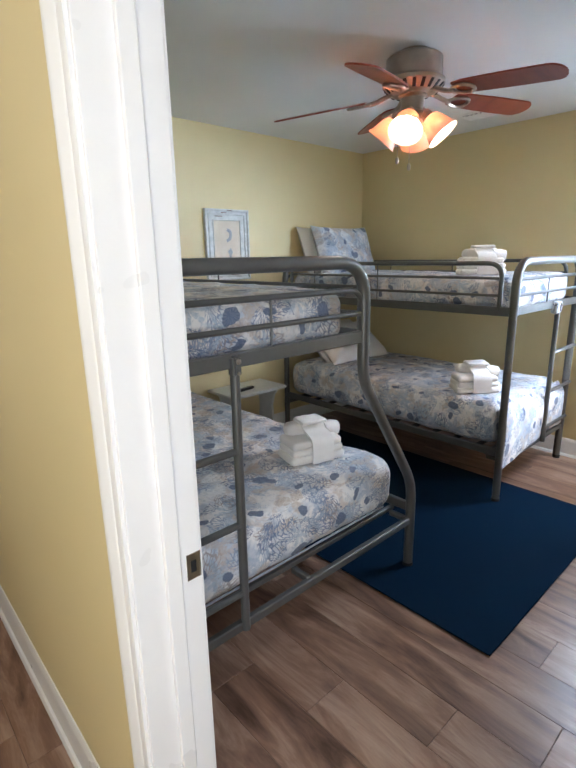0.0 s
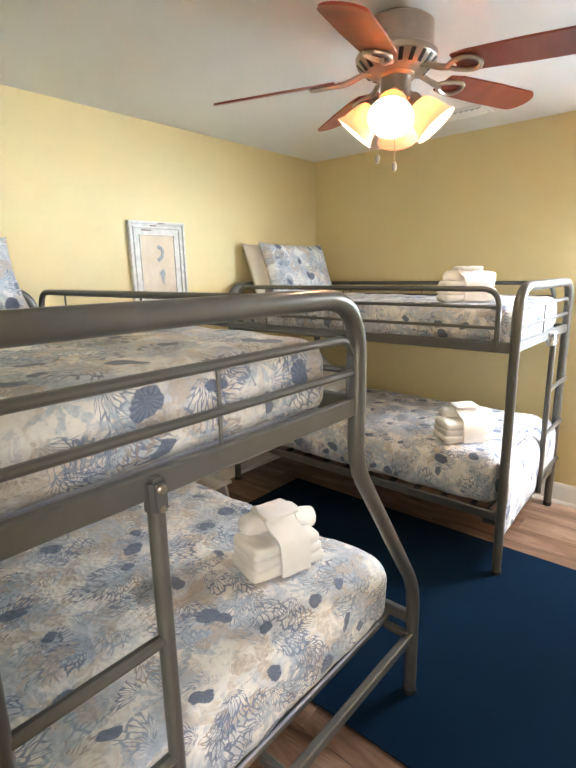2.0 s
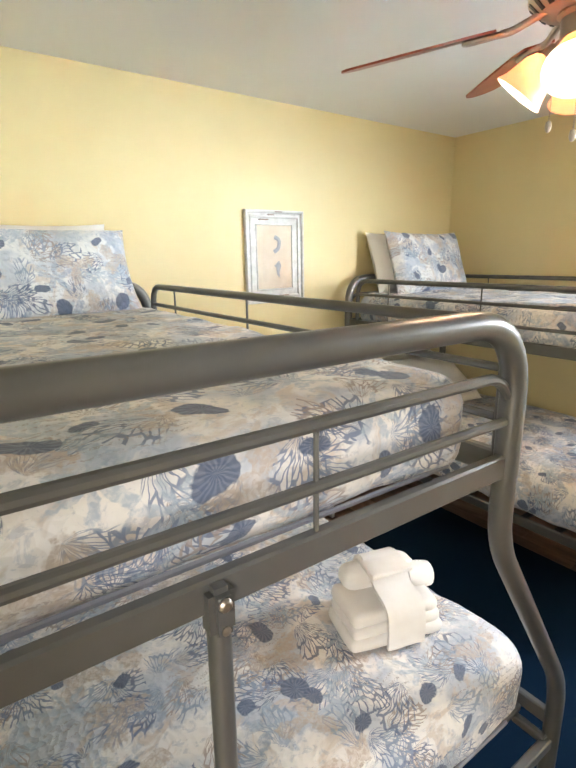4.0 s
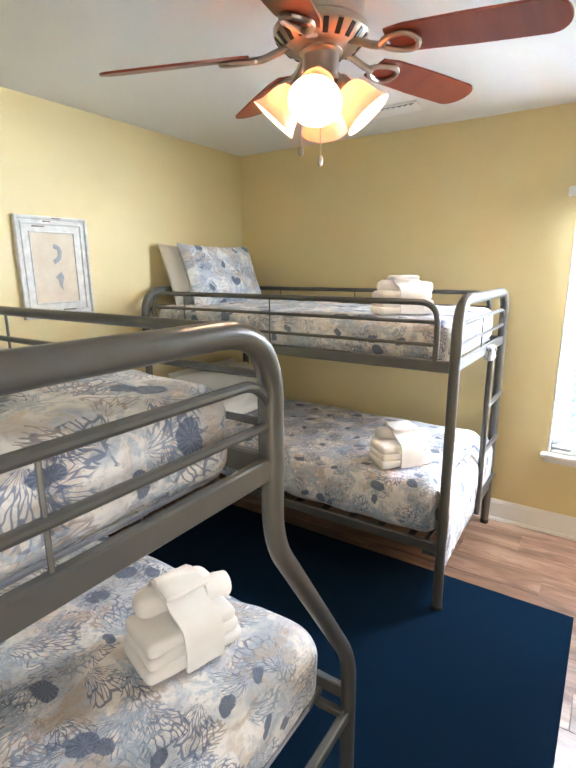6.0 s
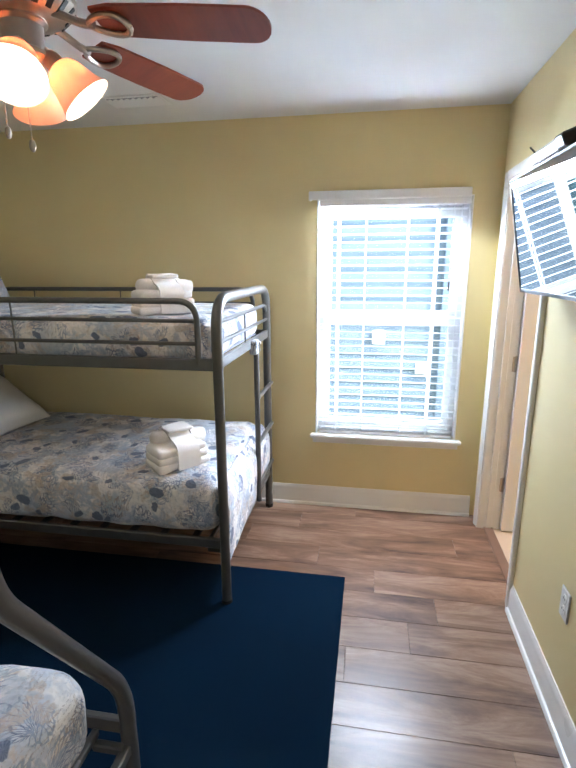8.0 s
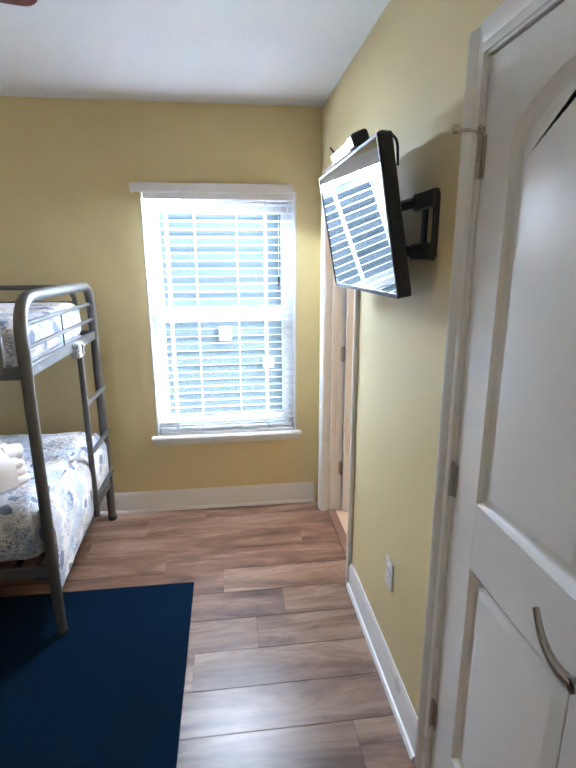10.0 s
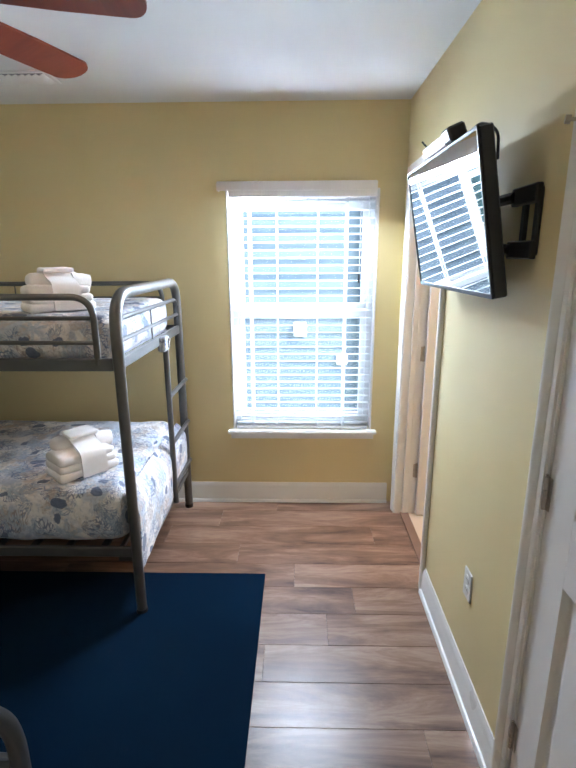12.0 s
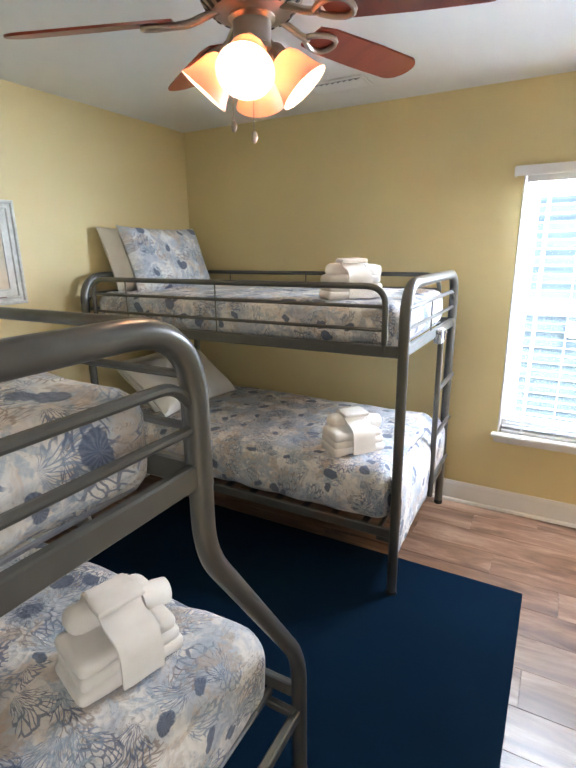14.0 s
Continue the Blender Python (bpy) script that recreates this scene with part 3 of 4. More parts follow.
# strike plate with its hole
bm = box(XE - 0.031, XE + 0.001, 1.3135, 1.3155, 0.885, 0.943, 0.0006)
part("strike_plate", bm, BRASSY, entry, "worn satin steel strike plate")
part("latch_hole", box(XE - 0.022, XE - 0.010, 1.3125, 1.3136, 0.901, 0.927, 0.0004), BLACKP, entry)


def hinge(parent, m, label="satin nickel butt hinge"):
    bm = box(-0.018, 0.0, -0.002, 0.001, -0.044, 0.044, 0.0006)
    box(0.0, 0.018, -0.002, 0.001, -0.044, 0.044, 0.0006, bm)
    for k in range(5):
        tube([(0, 0.004, -0.045 + k * 0.018), (0, 0.004, -0.0285 + k * 0.018)], 0.0055, 10, bm)
    tube([(0, 0.004, 0.045), (0, 0.004, 0.050)], 0.0042, 8, bm)
    return part("hinge", bm, BRASSY, parent, label, m)


def panel_door(name, width, height, label):
    """A two-panel door, hinge edge at x = 0, front face at y = 0, the upper panel with an arched head."""
    root = thing(name, label, "door", kind="structure")
    part("slab", box(0, width, -0.038, -0.019, 0.008, height, 0.001), DOORPAINT, root)
    st = 0.118
    z0, z1, z2 = 0.24, 0.845, 1.022
    bm = box(0, st, -0.020, 0, 0.008, height, 0.0012)
    box(width - st, width, -0.020, 0, 0.008, height, 0.0012, bm)
    box(st - 0.001, width - st + 0.001, -0.020, 0, 0.008, z0, 0.001, bm)
    box(st - 0.001, width - st + 0.001, -0.020, 0, z1, z2, 0.001, bm)
    part("stile_and_rail", bm, DOORPAINT, root)
    n = 20
    arch = [(st + (width - 2 * st) * i / n, 1.835 + 0.085 * math.sin(math.pi * i / n) ** 0.8) for i in range(n + 1)]
    bm = slab([(x, z) for x, z in arch] + [(width - st, height - 0.001), (st, height - 0.001)], 0.0195)
    part("arched_rail", bm, DOORPAINT, root, "", pose(0, 0, 0, 90))

    def ogee(bm, loop):
        """A moulding that slopes from the frame down to the panel, along a closed line."""
        cx, cz = sum(p[0] for p in loop) / len(loop), sum(p[1] for p in loop) / len(loop)
        rings = []
        for k, (inset, dep) in enumerate(((0.0, 0.0), (0.006, -0.011), (0.016, -0.0165), (0.024, -0.0160), (0.044, -0.005), (0.050, -0.0042))):
            ring = []
            for x, z in loop:
                sx = (abs(x - cx) - inset) / max(abs(x - cx), 1e-6) if abs(x - cx) > 0.02 else 1
                sz = (abs(z - cz) - inset) / max(abs(z - cz), 1e-6)
                ring.append(bm.verts.new((cx + (x - cx) * sx, dep, cz + (z - cz) * sz)))
            rings.append(ring)
        for a, b in zip(rings, rings[1:]):
            for i in range(len(loop)):
                j = (i + 1) % len(loop)
                bm.faces.new((a[i], a[j], b[j], b[i]))
        bm.faces.new(rings[-1])
        return bm
    part("raised_panel", ogee(bmesh.new(), [(st, z0), (width - st, z0), (width - st, z1), (st, z1)]), DOORPAINT, root)
    part("raised_panel", ogee(bmesh.new(), [(st, z2), (width - st, z2)] + arch[::-1]), DOORPAINT, root)
    return root


closet_door = panel_door("door_1", 0.604, 2.016, "closed white two-panel closet door with arched upper panel")
closet_door.matrix_world = pose(2.502, YT - 0.004, 0.004) @ Matrix.Diagonal((-1, 1, 1, 1))
for z in (0.27, 1.035, 1.82):
    hinge(closet, pose(2.5035, YT - 0.001, z))
# pin stop on the top hinge
bm = tube([(2.5035, YT + 0.006, 1.877), (2.519, YT + 0.05, 1.880)], 0.004, 8)
tube([(2.519, YT + 0.05, 1.880), (2.522, YT + 0.060, 1.881)], 0.009, 10, bm)
tube([(2.5035, YT + 0.006, 1.877), (2.479, YT + 0.018, 1.878)], 0.004, 8, bm)
tube([(2.5035, YT + 0.004, 1.870), (2.5035, YT + 0.004, 1.883)], 0.009, 10, bm)
part("hinge_pin_stop", bm, BRASSY, closet, "satin nickel hinge pin door stop")
# lever
bm = lathe([(0.0, 0.0), (0.031, 0.0), (0.033, 0.003), (0.030, 0.008), (0.018, 0.012), (0.012, 0.016), (0.011, 0.040), (0.013, 0.044), (0.013, 0.052), (0.0, 0.054)], 28)
part("rose", bm, NICKEL, closet_door, "brushed nickel lever rose", pose(0.540, 0.0, 0.925, -90))
lev = bend([(0.540, 0.046, 0.925), (0.505, 0.052, 0.925), (0.465, 0.052, 0.945), (0.430, 0.046, 0.985)], 0.03, 5)
part("lever", tube(lev, 0.0085, 10, None, [1.25 - 0.5 * i / (len(lev) - 1) for i in range(len(lev))]), NICKEL, closet_door, "curved brushed nickel lever")

bath_door = thing("door_2", "white bathroom door standing open into the bathroom", "door", kind="structure")
part("slab", box(4.203, 4.236, -0.36, YT - 0.125, 0.010, 2.01, 0.002), DOORPAINT, bath_door)
for z in (0.30, 1.045, 1.80):
    hinge(bath, pose(4.236, YT - 0.118, z, 0, 0, 90))
part("threshold", box(3.55, 4.238, YT - 0.085, YT - 0.030, 0.001, 0.012, 0.004), STRIPM, bath, "brown wood threshold strip")


PALEGLASS = mottled("curtained_window", (0.075, 0.15, 0.165), (0.095, 0.175, 0.19), 0.6, 2, 40, 0.02)

# ---- window, blind and what lies outside ----
win = thing("window_1", "white vinyl single-hung window with a wooden stool", "window", kind="structure")
Y0, Y1, Z0, Z1 = 0.55, 1.445, 0.515, 1.985
for n, b in (("frame_side", (XW + 0.07, XW + 0.13, Y0, Y0 + 0.045, Z0, Z1)), ("frame_side", (XW + 0.07, XW + 0.13, Y1 - 0.045, Y1, Z0, Z1)),
             ("frame_head", (XW + 0.07, XW + 0.13, Y0 + 0.045, Y1 - 0.045, Z1 - 0.045, Z1)), ("frame_foot", (XW + 0.07, XW + 0.13, Y0 + 0.045, Y1 - 0.045, Z0, Z0 + 0.045)),
             ("meeting_rail", (XW + 0.075, XW + 0.125, Y0 + 0.045, Y1 - 0.045, 1.235, 1.285)),
             ("sash_stile", (XW + 0.08, XW + 0.11, Y0 + 0.045, Y0 + 0.08, Z0 + 0.045, 1.235)), ("sash_stile", (XW + 0.08, XW + 0.11, Y1 - 0.08, Y1 - 0.045, Z0 + 0.045, 1.235)),
             ("upper_sash_stile", (XW + 0.105, XW + 0.124, Y0 + 0.045, Y0 + 0.082, 1.285, Z1 - 0.045)), ("upper_sash_stile", (XW + 0.105, XW + 0.124, Y1 - 0.085, Y1 - 0.045, 1.285, Z1 - 0.045)),
             ("upper_sash_rail", (XW + 0.105, XW + 0.124, Y0 + 0.082, Y1 - 0.085, Z1 - 0.105, Z1 - 0.045)), ("upper_sash_rail", (XW + 0.105, XW + 0.124, Y0 + 0.082, Y1 - 0.085, 1.285, 1.315)),
             ("sash_rail", (XW + 0.08, XW + 0.11, Y0 + 0.08, Y1 - 0.08, Z0 + 0.045, Z0 + 0.09)),
             ("reveal", (XW - 0.001, XW + 0.07, Y0, Y0 + 0.012, Z0, Z1)), ("reveal", (XW - 0.001, XW + 0.07, Y1 - 0.012, Y1, Z0, Z1)), ("reveal", (XW - 0.001, XW + 0.07, Y0, Y1, Z1 - 0.012, Z1))):
    part(n, box(*b, 0.003), VINYL, win)
for z0, z1 in ((Z0 + 0.09, 1.235), (1.285, Z1 - 0.045)):
    pane = part("pane", box(XW + 0.094, XW + 0.098, Y0 + 0.045, Y1 - 0.045, z0, z1), GLASS, win)
    pane.visible_shadow = False
part("insect_screen", box(XW + 0.124, XW + 0.1255, Y0 + 0.045, Y1 - 0.045, Z0 + 0.045, 1.235), SCREENM, win, "fine grey insect screen")
part("sill", box(XW - 0.05, XW + 0.07, Y0 - 0.03, Y1 + 0.03, Z0 - 0.022, Z0, 0.006, None, 2), TRIM, win, "white painted window stool")
part("apron", box(XW - 0.014, XW, Y0 - 0.015, Y1 + 0.015, Z0 - 0.062, Z0 - 0.022, 0.003), TRIM, win)

blind = thing("window_blind", "lowered white two-inch slatted blind with open slats and valance", "blind", pose(0, 0, 0))
part("valance", box(XW - 0.052, XW - 0.040, 0.572, 1.490, 1.970, 2.020, 0.004, None, 2), BLINDM, blind)
part("valance_return", box(XW - 0.040, XW + 0.0, 0.572, 0.584, 1.970, 2.018, 0.003), BLINDM, blind)
part("valance_return", box(XW - 0.040, XW + 0.0, 1.478, 1.490, 1.970, 2.018, 0.003), BLINDM, blind)
part("head_rail", box(XW - 0.035, XW + 0.02, 0.572, 1.425, 1.935, 1.972, 0.002), BLINDM, blind)
slat = None
count = 31
for i in range(count):
    z = 0.555 + i * (1.915 - 0.555) / (count - 1)
    if slat is None:
        bm = bmesh.new()
        prof = [(-0.025, 0.0), (-0.012, 0.0022), (0.0, 0.003), (0.012, 0.0022), (0.025, 0.0), (0.025, -0.002), (0.0, 0.0008), (-0.025, -0.002)]
        a, b = ([bm.verts.new((x, y, z2)) for x, z2 in prof] for y in (-0.425, 0.425))
        bm.faces.new(a), bm.faces.new(b[::-1])
        for k in range(len(prof)):
            j = (k + 1) % len(prof)
            bm.faces.new((a[k], a[j], b[j], b[k]))
        slat = part("slat", bm, BLINDM, blind)
        mesh = slat.data
    else:
        slat = new("slat", mesh)
        slat.parent = blind
    slat.matrix_local = pose(XW + 0.028, 0.998, z, 0, 6 + 0.8 * math.sin(i * 1.7), 0)
part("bottom_rail", box(XW + 0.003, XW + 0.053, 0.573, 1.423, 0.517, 0.537, 0.004), BLINDM, blind)
for y, half in ((0.735, 0.008), (0.905, 0.004), (1.150, 0.004), (1.312, 0.009)):
    bm = box(XW + 0.0015, XW + 0.0025, y - half, y + half, 0.53, 1.95)
    box(XW + 0.0535, XW + 0.0545, y - half, y + half, 0.53, 1.95, 0, bm)
    part("ladder_tape", bm, TAPEM, blind, "white woven ladder tape")
part("tilt_wand", tube([(XW - 0.022, 1.392, 1.96), (XW - 0.020, 1.386, 1.24)], 0.0040, 8), WHITEP, blind, "thin clear-white tilt wand")
part("lift_cord", tube([(XW - 0.022, 0.66, 1.96), (XW - 0.020, 0.66, 1.50)], 0.0015, 6), BLINDM, blind)
part("cord_tassel", lathe([(0.002, 0.055), (0.005, 0.045), (0.006, 0.01), (0.008, 0.0), (0.0, -0.002)], 10), BLACKP, blind, "grey cord tassel", pose(XW - 0.020, 0.66, 1.45))

setting("ground", box(4.56, 60, -60, 60, -0.62, -0.60), GRASS, "green lawn between the houses", "ground")
house = thing("neighbour_house", "blue-grey lap-sided house with white window trim outside", "house", pose(0, 0, 0))
HX = 7.6
part("wall", box(HX, HX + 4, -6.0, 9.0, -0.6, 5.2), SIDING, house)
bm = bmesh.new()
for i in range(32):
    z = -0.6 + i * 0.18
    a = [bm.verts.new(p) for p in ((HX - 0.022, -6.0, z), (HX - 0.004, -6.0, z + 0.18), (HX, -6.0, z + 0.18), (HX, -6.0, z))]
    b = [bm.verts.new((v.co.x, 9.0, v.co.z)) for v in a]
    bm.faces.new(a), bm.faces.new(b[::-1])
    for k in range(4):
        bm.faces.new((a[k], a[(k + 1) % 4], b[(k + 1) % 4], b[k]))
tagged(part("siding_boards", bm, SIDING, house), "overlapping blue-grey siding boards", kind="stuff")
part("roof", slab([(-0.7, 5.1), (2.0, 6.6), (4.7, 5.1), (2.0, 6.75)], 15.4), ROOFM, house, "grey shingle roof", pose(HX, 9.2, 0, 90))
for y0 in (2.30,):
    nwin = part("window", box(HX - 0.03, HX - 0.024, y0 + 0.11, y0 + 1.14, 1.05, 2.75), PALEGLASS, house, "pale curtained house window")
    for b in ((y0, y0 + 0.11, 0.95, 2.86), (y0 + 1.14, y0 + 1.25, 0.95, 2.86)):
        part("trim", box(HX - 0.06, HX - 0.02, *b, 0.004), OUTTRIM, nwin)
    part("trim", box(HX - 0.06, HX - 0.02, y0, y0 + 1.25, 2.72, 2.86, 0.004), OUTTRIM, nwin)
    part("trim", box(HX - 0.07, HX - 0.02, y0, y0 + 1.25, 0.92, 1.05, 0.004), OUTTRIM, nwin)
    part("trim", box(HX - 0.05, HX - 0.02, y0 + 0.11, y0 + 1.14, 1.86, 1.92, 0.004), OUTTRIM, nwin)
part("downspout", box(HX - 0.09, HX - 0.02, 0.20, 0.28, -0.6, 5.0, 0.01), SIDING, house)
part("vent_cover", box(HX - 0.06, HX - 0.02, 0.93, 1.09, 0.62, 0.80, 0.01), OUTTRIM, house, "white square vent cover")
part("vent_cover", box(HX - 0.06, HX - 0.02, 0.40, 0.54, 0.25, 0.39, 0.01), OUTTRIM, house, "white square vent cover")


# ---- bunk beds ----
def bunk_bed(label, x0, way, w, low_width, y0, ladder, gap, rise, rungs, out=0.012):
    """A grey steel bunk bed; x0: the wall-side posts, way: +1 or -1 towards the open side, y0: the foot end, rise: the upper deck's lift."""
    root = thing("bunk_bed", label, "bunk bed", group="bunk beds")
    length, r = 1.93, 0.0245
    y1 = y0 + length

    def P(s, y, z):
        return (x0 + way * s, y, z)
    for y, nm in ((y0, "foot_arch"), (y1, "head_arch")):
        part(nm, tube(bend([P(0, y, 0.0), P(0, y, 1.462 + rise), P(w, y, 1.462 + rise), P(w, y, 1.16 + rise)], 0.15, 8), r, 14), GREYMETAL, root, "thick bent steel tube arch")
        if low_width > w:
            legs = bend([P(w, y, 1.16 + rise), P(w, y, 1.035), P(low_width, y, 0.455), P(low_width, y, 0.0)], 0.10, 8)
        else:
            legs = [P(w, y, 1.16 + rise), P(w, y, 0.0)]
        part("leg", tube(legs, r - 0.0015, 14), GREYMETAL, root)
        part("end_beam", box(*sorted((x0, x0 + way * w)), y - 0.011, y + 0.011, 1.158 + rise, 1.206 + rise, 0.004), GREYMETAL, root)
        part("guard_bar", tube(bend([P(0.0, y, 1.30 + rise), P(0.05, y, 1.362 + rise), P(w - 0.05, y, 1.362 + rise), P(w, y, 1.30 + rise)], 0.06, 5), 0.0105, 10), GREYMETAL, root)
        part("guard_bar", tube([P(0, y, 1.272 + rise), P(w, y, 1.272 + rise)], 0.0095, 10), GREYMETAL, root)
        part("guard_divider", tube([P(0.53, y, 1.19 + rise), P(0.53, y, 1.362 + rise)], 0.004, 6), GREYMETAL, root)
        part("low_end_rail", box(*sorted((x0, x0 + way * low_width)), y - 0.013, y + 0.013, 0.240, 0.276, 0.004), GREYMETAL, root)
    for s in (0, w):
        xs = x0 + way * s
        part("side_beam", box(xs - 0.011, xs + 0.011, y0, y1, 1.154 + rise, 1.206 + rise, 0.004), GREYMETAL, root)
        part("side_guard", tube(bend([P(s, y0 + gap, 1.18 + rise), P(s, y0 + gap, 1.452 + rise), P(s, y1 - 0.085, 1.452 + rise), P(s, y1 - 0.085, 1.18 + rise)], 0.09, 8), 0.0135, 12), GREYMETAL, root)
        for z in (1.368 + rise, 1.270 + rise):
            part("guard_bar", tube([P(s, y0 + gap, z), P(s, y1 - 0.085, z)], 0.0085, 10), GREYMETAL, root)
        for k in (0.5, 0.82):
            part("guard_divider", tube([P(s, y0 + length * k, 1.19 + rise), P(s, y0 + length * k, 1.45 + rise)], 0.004, 6), GREYMETAL, root)
    for s in (0, low_width):
        xs = x0 + way * s
        part("low_side_rail", box(xs - 0.011, xs + 0.011, y0, y1, 0.300, 0.348, 0.004), GREYMETAL, root)
    inner = y0 + 0.095
    part("inner_rail", box(*sorted((x0, x0 + way * (low_width - 0.01))), inner - 0.010, inner + 0.010, 0.285, 0.310, 0.004), GREYMETAL, root)
    for s in (low_width * 0.5, low_width - 0.03):
        part("cross_bar", box(x0 + way * s - 0.012, x0 + way * s + 0.012, y0, inner, 0.258, 0.284, 0.004), GREYMETAL, root)
    for i in range(11):
        y = y0 + 0.16 + i * (length - 0.3) / 10
        part("slat", box(*sorted((x0 + way * 0.01, x0 + way * (low_width - 0.01))), y - 0.016, y + 0.016, 0.318, 0.334, 0.003), DARKSLAT, root)
        part("slat", box(*sorted((x0 + way * 0.01, x0 + way * (w - 0.01))), y - 0.016, y + 0.016, 1.156 + rise, 1.170 + rise, 0.003), DARKSLAT, root)
    # ladder on the foot end
    yl = y0 - out
    for s in ladder:
        part("ladder_stile", tube([P(s, yl, 0.245), P(s, yl, 1.175 + rise)], 0.0155, 12), GREYMETAL, root)
        part("ladder_hook", box(*sorted((x0 + way * (s - 0.017), x0 + way * (s + 0.017))), yl - 0.020, y0 + 0.004, 1.132 + rise, 1.200 + rise, 0.008, None, 2), GREYMETAL, root)
        part("bolt", lathe([(0.0, 0.0), (0.009, 0.0), (0.009, 0.003), (0.006, 0.006), (0.0, 0.007)], 12), NICKEL, root, "round bolt head", pose(*P(s, yl - 0.021, 1.182 + rise), 90))
        part("bolt", lathe([(0.0, 0.0), (0.006, 0.0), (0.006, 0.002), (0.0, 0.004)], 10), NICKEL, root, "", pose(*P(s, yl - 0.021, 1.146 + rise), 90))
    lo, hi = (ladder[0], ladder[1]) if len(ladder) > 1 else (0.0, ladder[0])
    for z in rungs:
        part("rung", tube([P(lo, yl, z), P(hi, yl, z)], 0.0125, 10), GREYMETAL, root)
    for s in (0, low_width):
        for y in (y0, y1):
            part("foot_cap", lathe([(0.0, 0.0), (0.026, 0.0), (0.0265, 0.02), (0.0245, 0.024), (0.0, 0.024)], 14), BLACKP, root, "", pose(*P(s, y, 0.001)))
    return root


BY = 1.746
B1, B2 = 0.968, 4.312
bunk_bed("grey steel twin-over-full bunk bed with a flared lower frame", B1, 1, 1.000, 1.388, BY, (0.092, 0.368), 0.018, 0.026, (0.915, 0.655, 0.395))
bunk_bed("grey steel twin-over-twin bunk bed beside the window", B2, -1, 1.004, 1.004, BY, (0.40,), 0.085, 0.004, (0.87, 0.60, 0.34), 0.026)


def made_bed(name, label, x0, x1, y0, y1, z0, z1, r, seed, mat, hang):
    """A mattress under a printed quilt with a piped hem."""
    root = thing(name, label, "bedding", group="bedding")
    part("mattress", soft_box(x0 + 0.07, x1 - 0.07, y0 + 0.07, y1 - 0.07, z0 - 0.002, z1 - 0.03, 0.05, 0.08), PILLOWW, root, "white mattress")
    q = part("quilt", soft_box(x0, x1, y0, y1, z0 - hang, z1, r, 0.028, 0.010, seed), mat, root, "quilted cotton with blue and tan coral and shell print")
    d = r * 0.29
    part("hem", tube([Vector((x, y0 + 0.012, z0 - hang + d)) for x in (x0 + r, (x0 + x1) / 2, x1 - r)], 0.005, 6), PIPING, root, "grey-blue piped hem")
    return root


made_bed("lower_bedding", "quilt with coral and shell print on the lower full mattress", B1 + 0.035, B1 + 1.328, BY + 0.045, BY + 1.885, 0.336, 0.592, 0.085, 0.0, QUILT, 0.0)
made_bed("upper_bedding", "quilt with coral and shell print on the upper twin mattress", B1 + 0.030, B1 + 0.952, BY + 0.036, BY + 1.89, 1.197, 1.395, 0.07, 3.1, QUILT, 0.0)
twin_low = made_bed("lower_bedding", "quilt with coral and shell print on the lower twin mattress", B2 - 1.015, B2 - 0.03, BY + 0.035, BY + 1.89, 0.350, 0.632, 0.085, 6.3, QUILT, 0.0)
twin_up = made_bed("upper_bedding", "coral and shell print quilt on the upper bunk by the window", B2 - 0.972, B2 - 0.032, BY + 0.036, BY + 1.89, 1.175, 1.378, 0.07, 9.7, QUILT, 0.0)


def drape(x0, x1, y, z_top, lows, seed):
    """Cloth that falls over the foot of a mattress, its hem wavy and lower at one corner."""
    bm = bmesh.new()
    uvl = bm.loops.layers.uv.new("UVMap")
    nu, nv = 40, 16
    grid = []
    for i in range(nu + 1):
        u = i / nu
        x = x0 + (x1 - x0) * u
        low = lows[0] * (1 - u) ** 1.6 + lows[1] * (1 - (1 - u) ** 1.6) + 0.012 * noise.noise(Vector((x * 5, seed, 0)))
        row = []
        for j in range(nv + 1):
            v = j / nv
            z = z_top + (low - z_top) * v
            fold = 0.006 * v * noise.noise(Vector((x * 7 + seed, z * 2, 1.3))) + 0.003 * noise.noise(Vector((x * 19, z * 9, seed)))
            row.append((bm.verts.new((x, y + 0.050 * (1 - min(1, v * 3.2)) ** 2 - 0.005 * math.sin(math.pi * min(1, v * 1.2)) + fold, z)), (x + seed, z + seed)))
        grid.append(row)
    for i in range(nu):
        for j in range(nv):
            quad = [grid[i][j], grid[i + 1][j], grid[i + 1][j + 1], grid[i][j + 1]]
            f = bm.faces.new([q[0] for q in quad])
            for loop, q in zip(f.loops, quad):
                loop[uvl].uv = q[1]
    bmesh.ops.recalc_face_normals(bm, faces=bm.faces)
    bmesh.ops.solidify(bm, geom=bm.faces[:], thickness=0.006)
    return bm


part("quilt_overhang", drape(B2 - 0.985, B2 - 0.05, BY - 0.010, 0.600, (0.215, 0.300), 11.3), QUILT, twin_low, "quilt end hanging over the foot rail")


part("tucked_corner", soft_box(B2 - 0.455, B2 - 0.365, BY - 0.042, BY + 0.004, 1.128, 1.205, 0.016, 0.008, 0.012, 7.7), QUILTB, twin_up, "loose white quilt corner bunched at the ladder hook")


def pillow(name, label, mat, x, y, z, lean, yaw, w, h, t, seed, roll=0):
    ob = part(name, pillow_mesh(w, h, t, seed), mat)
    ob.matrix_world = pose(x, y, z, lean, roll, yaw)
    return tagged(ob, label, "pillow", "pillows")


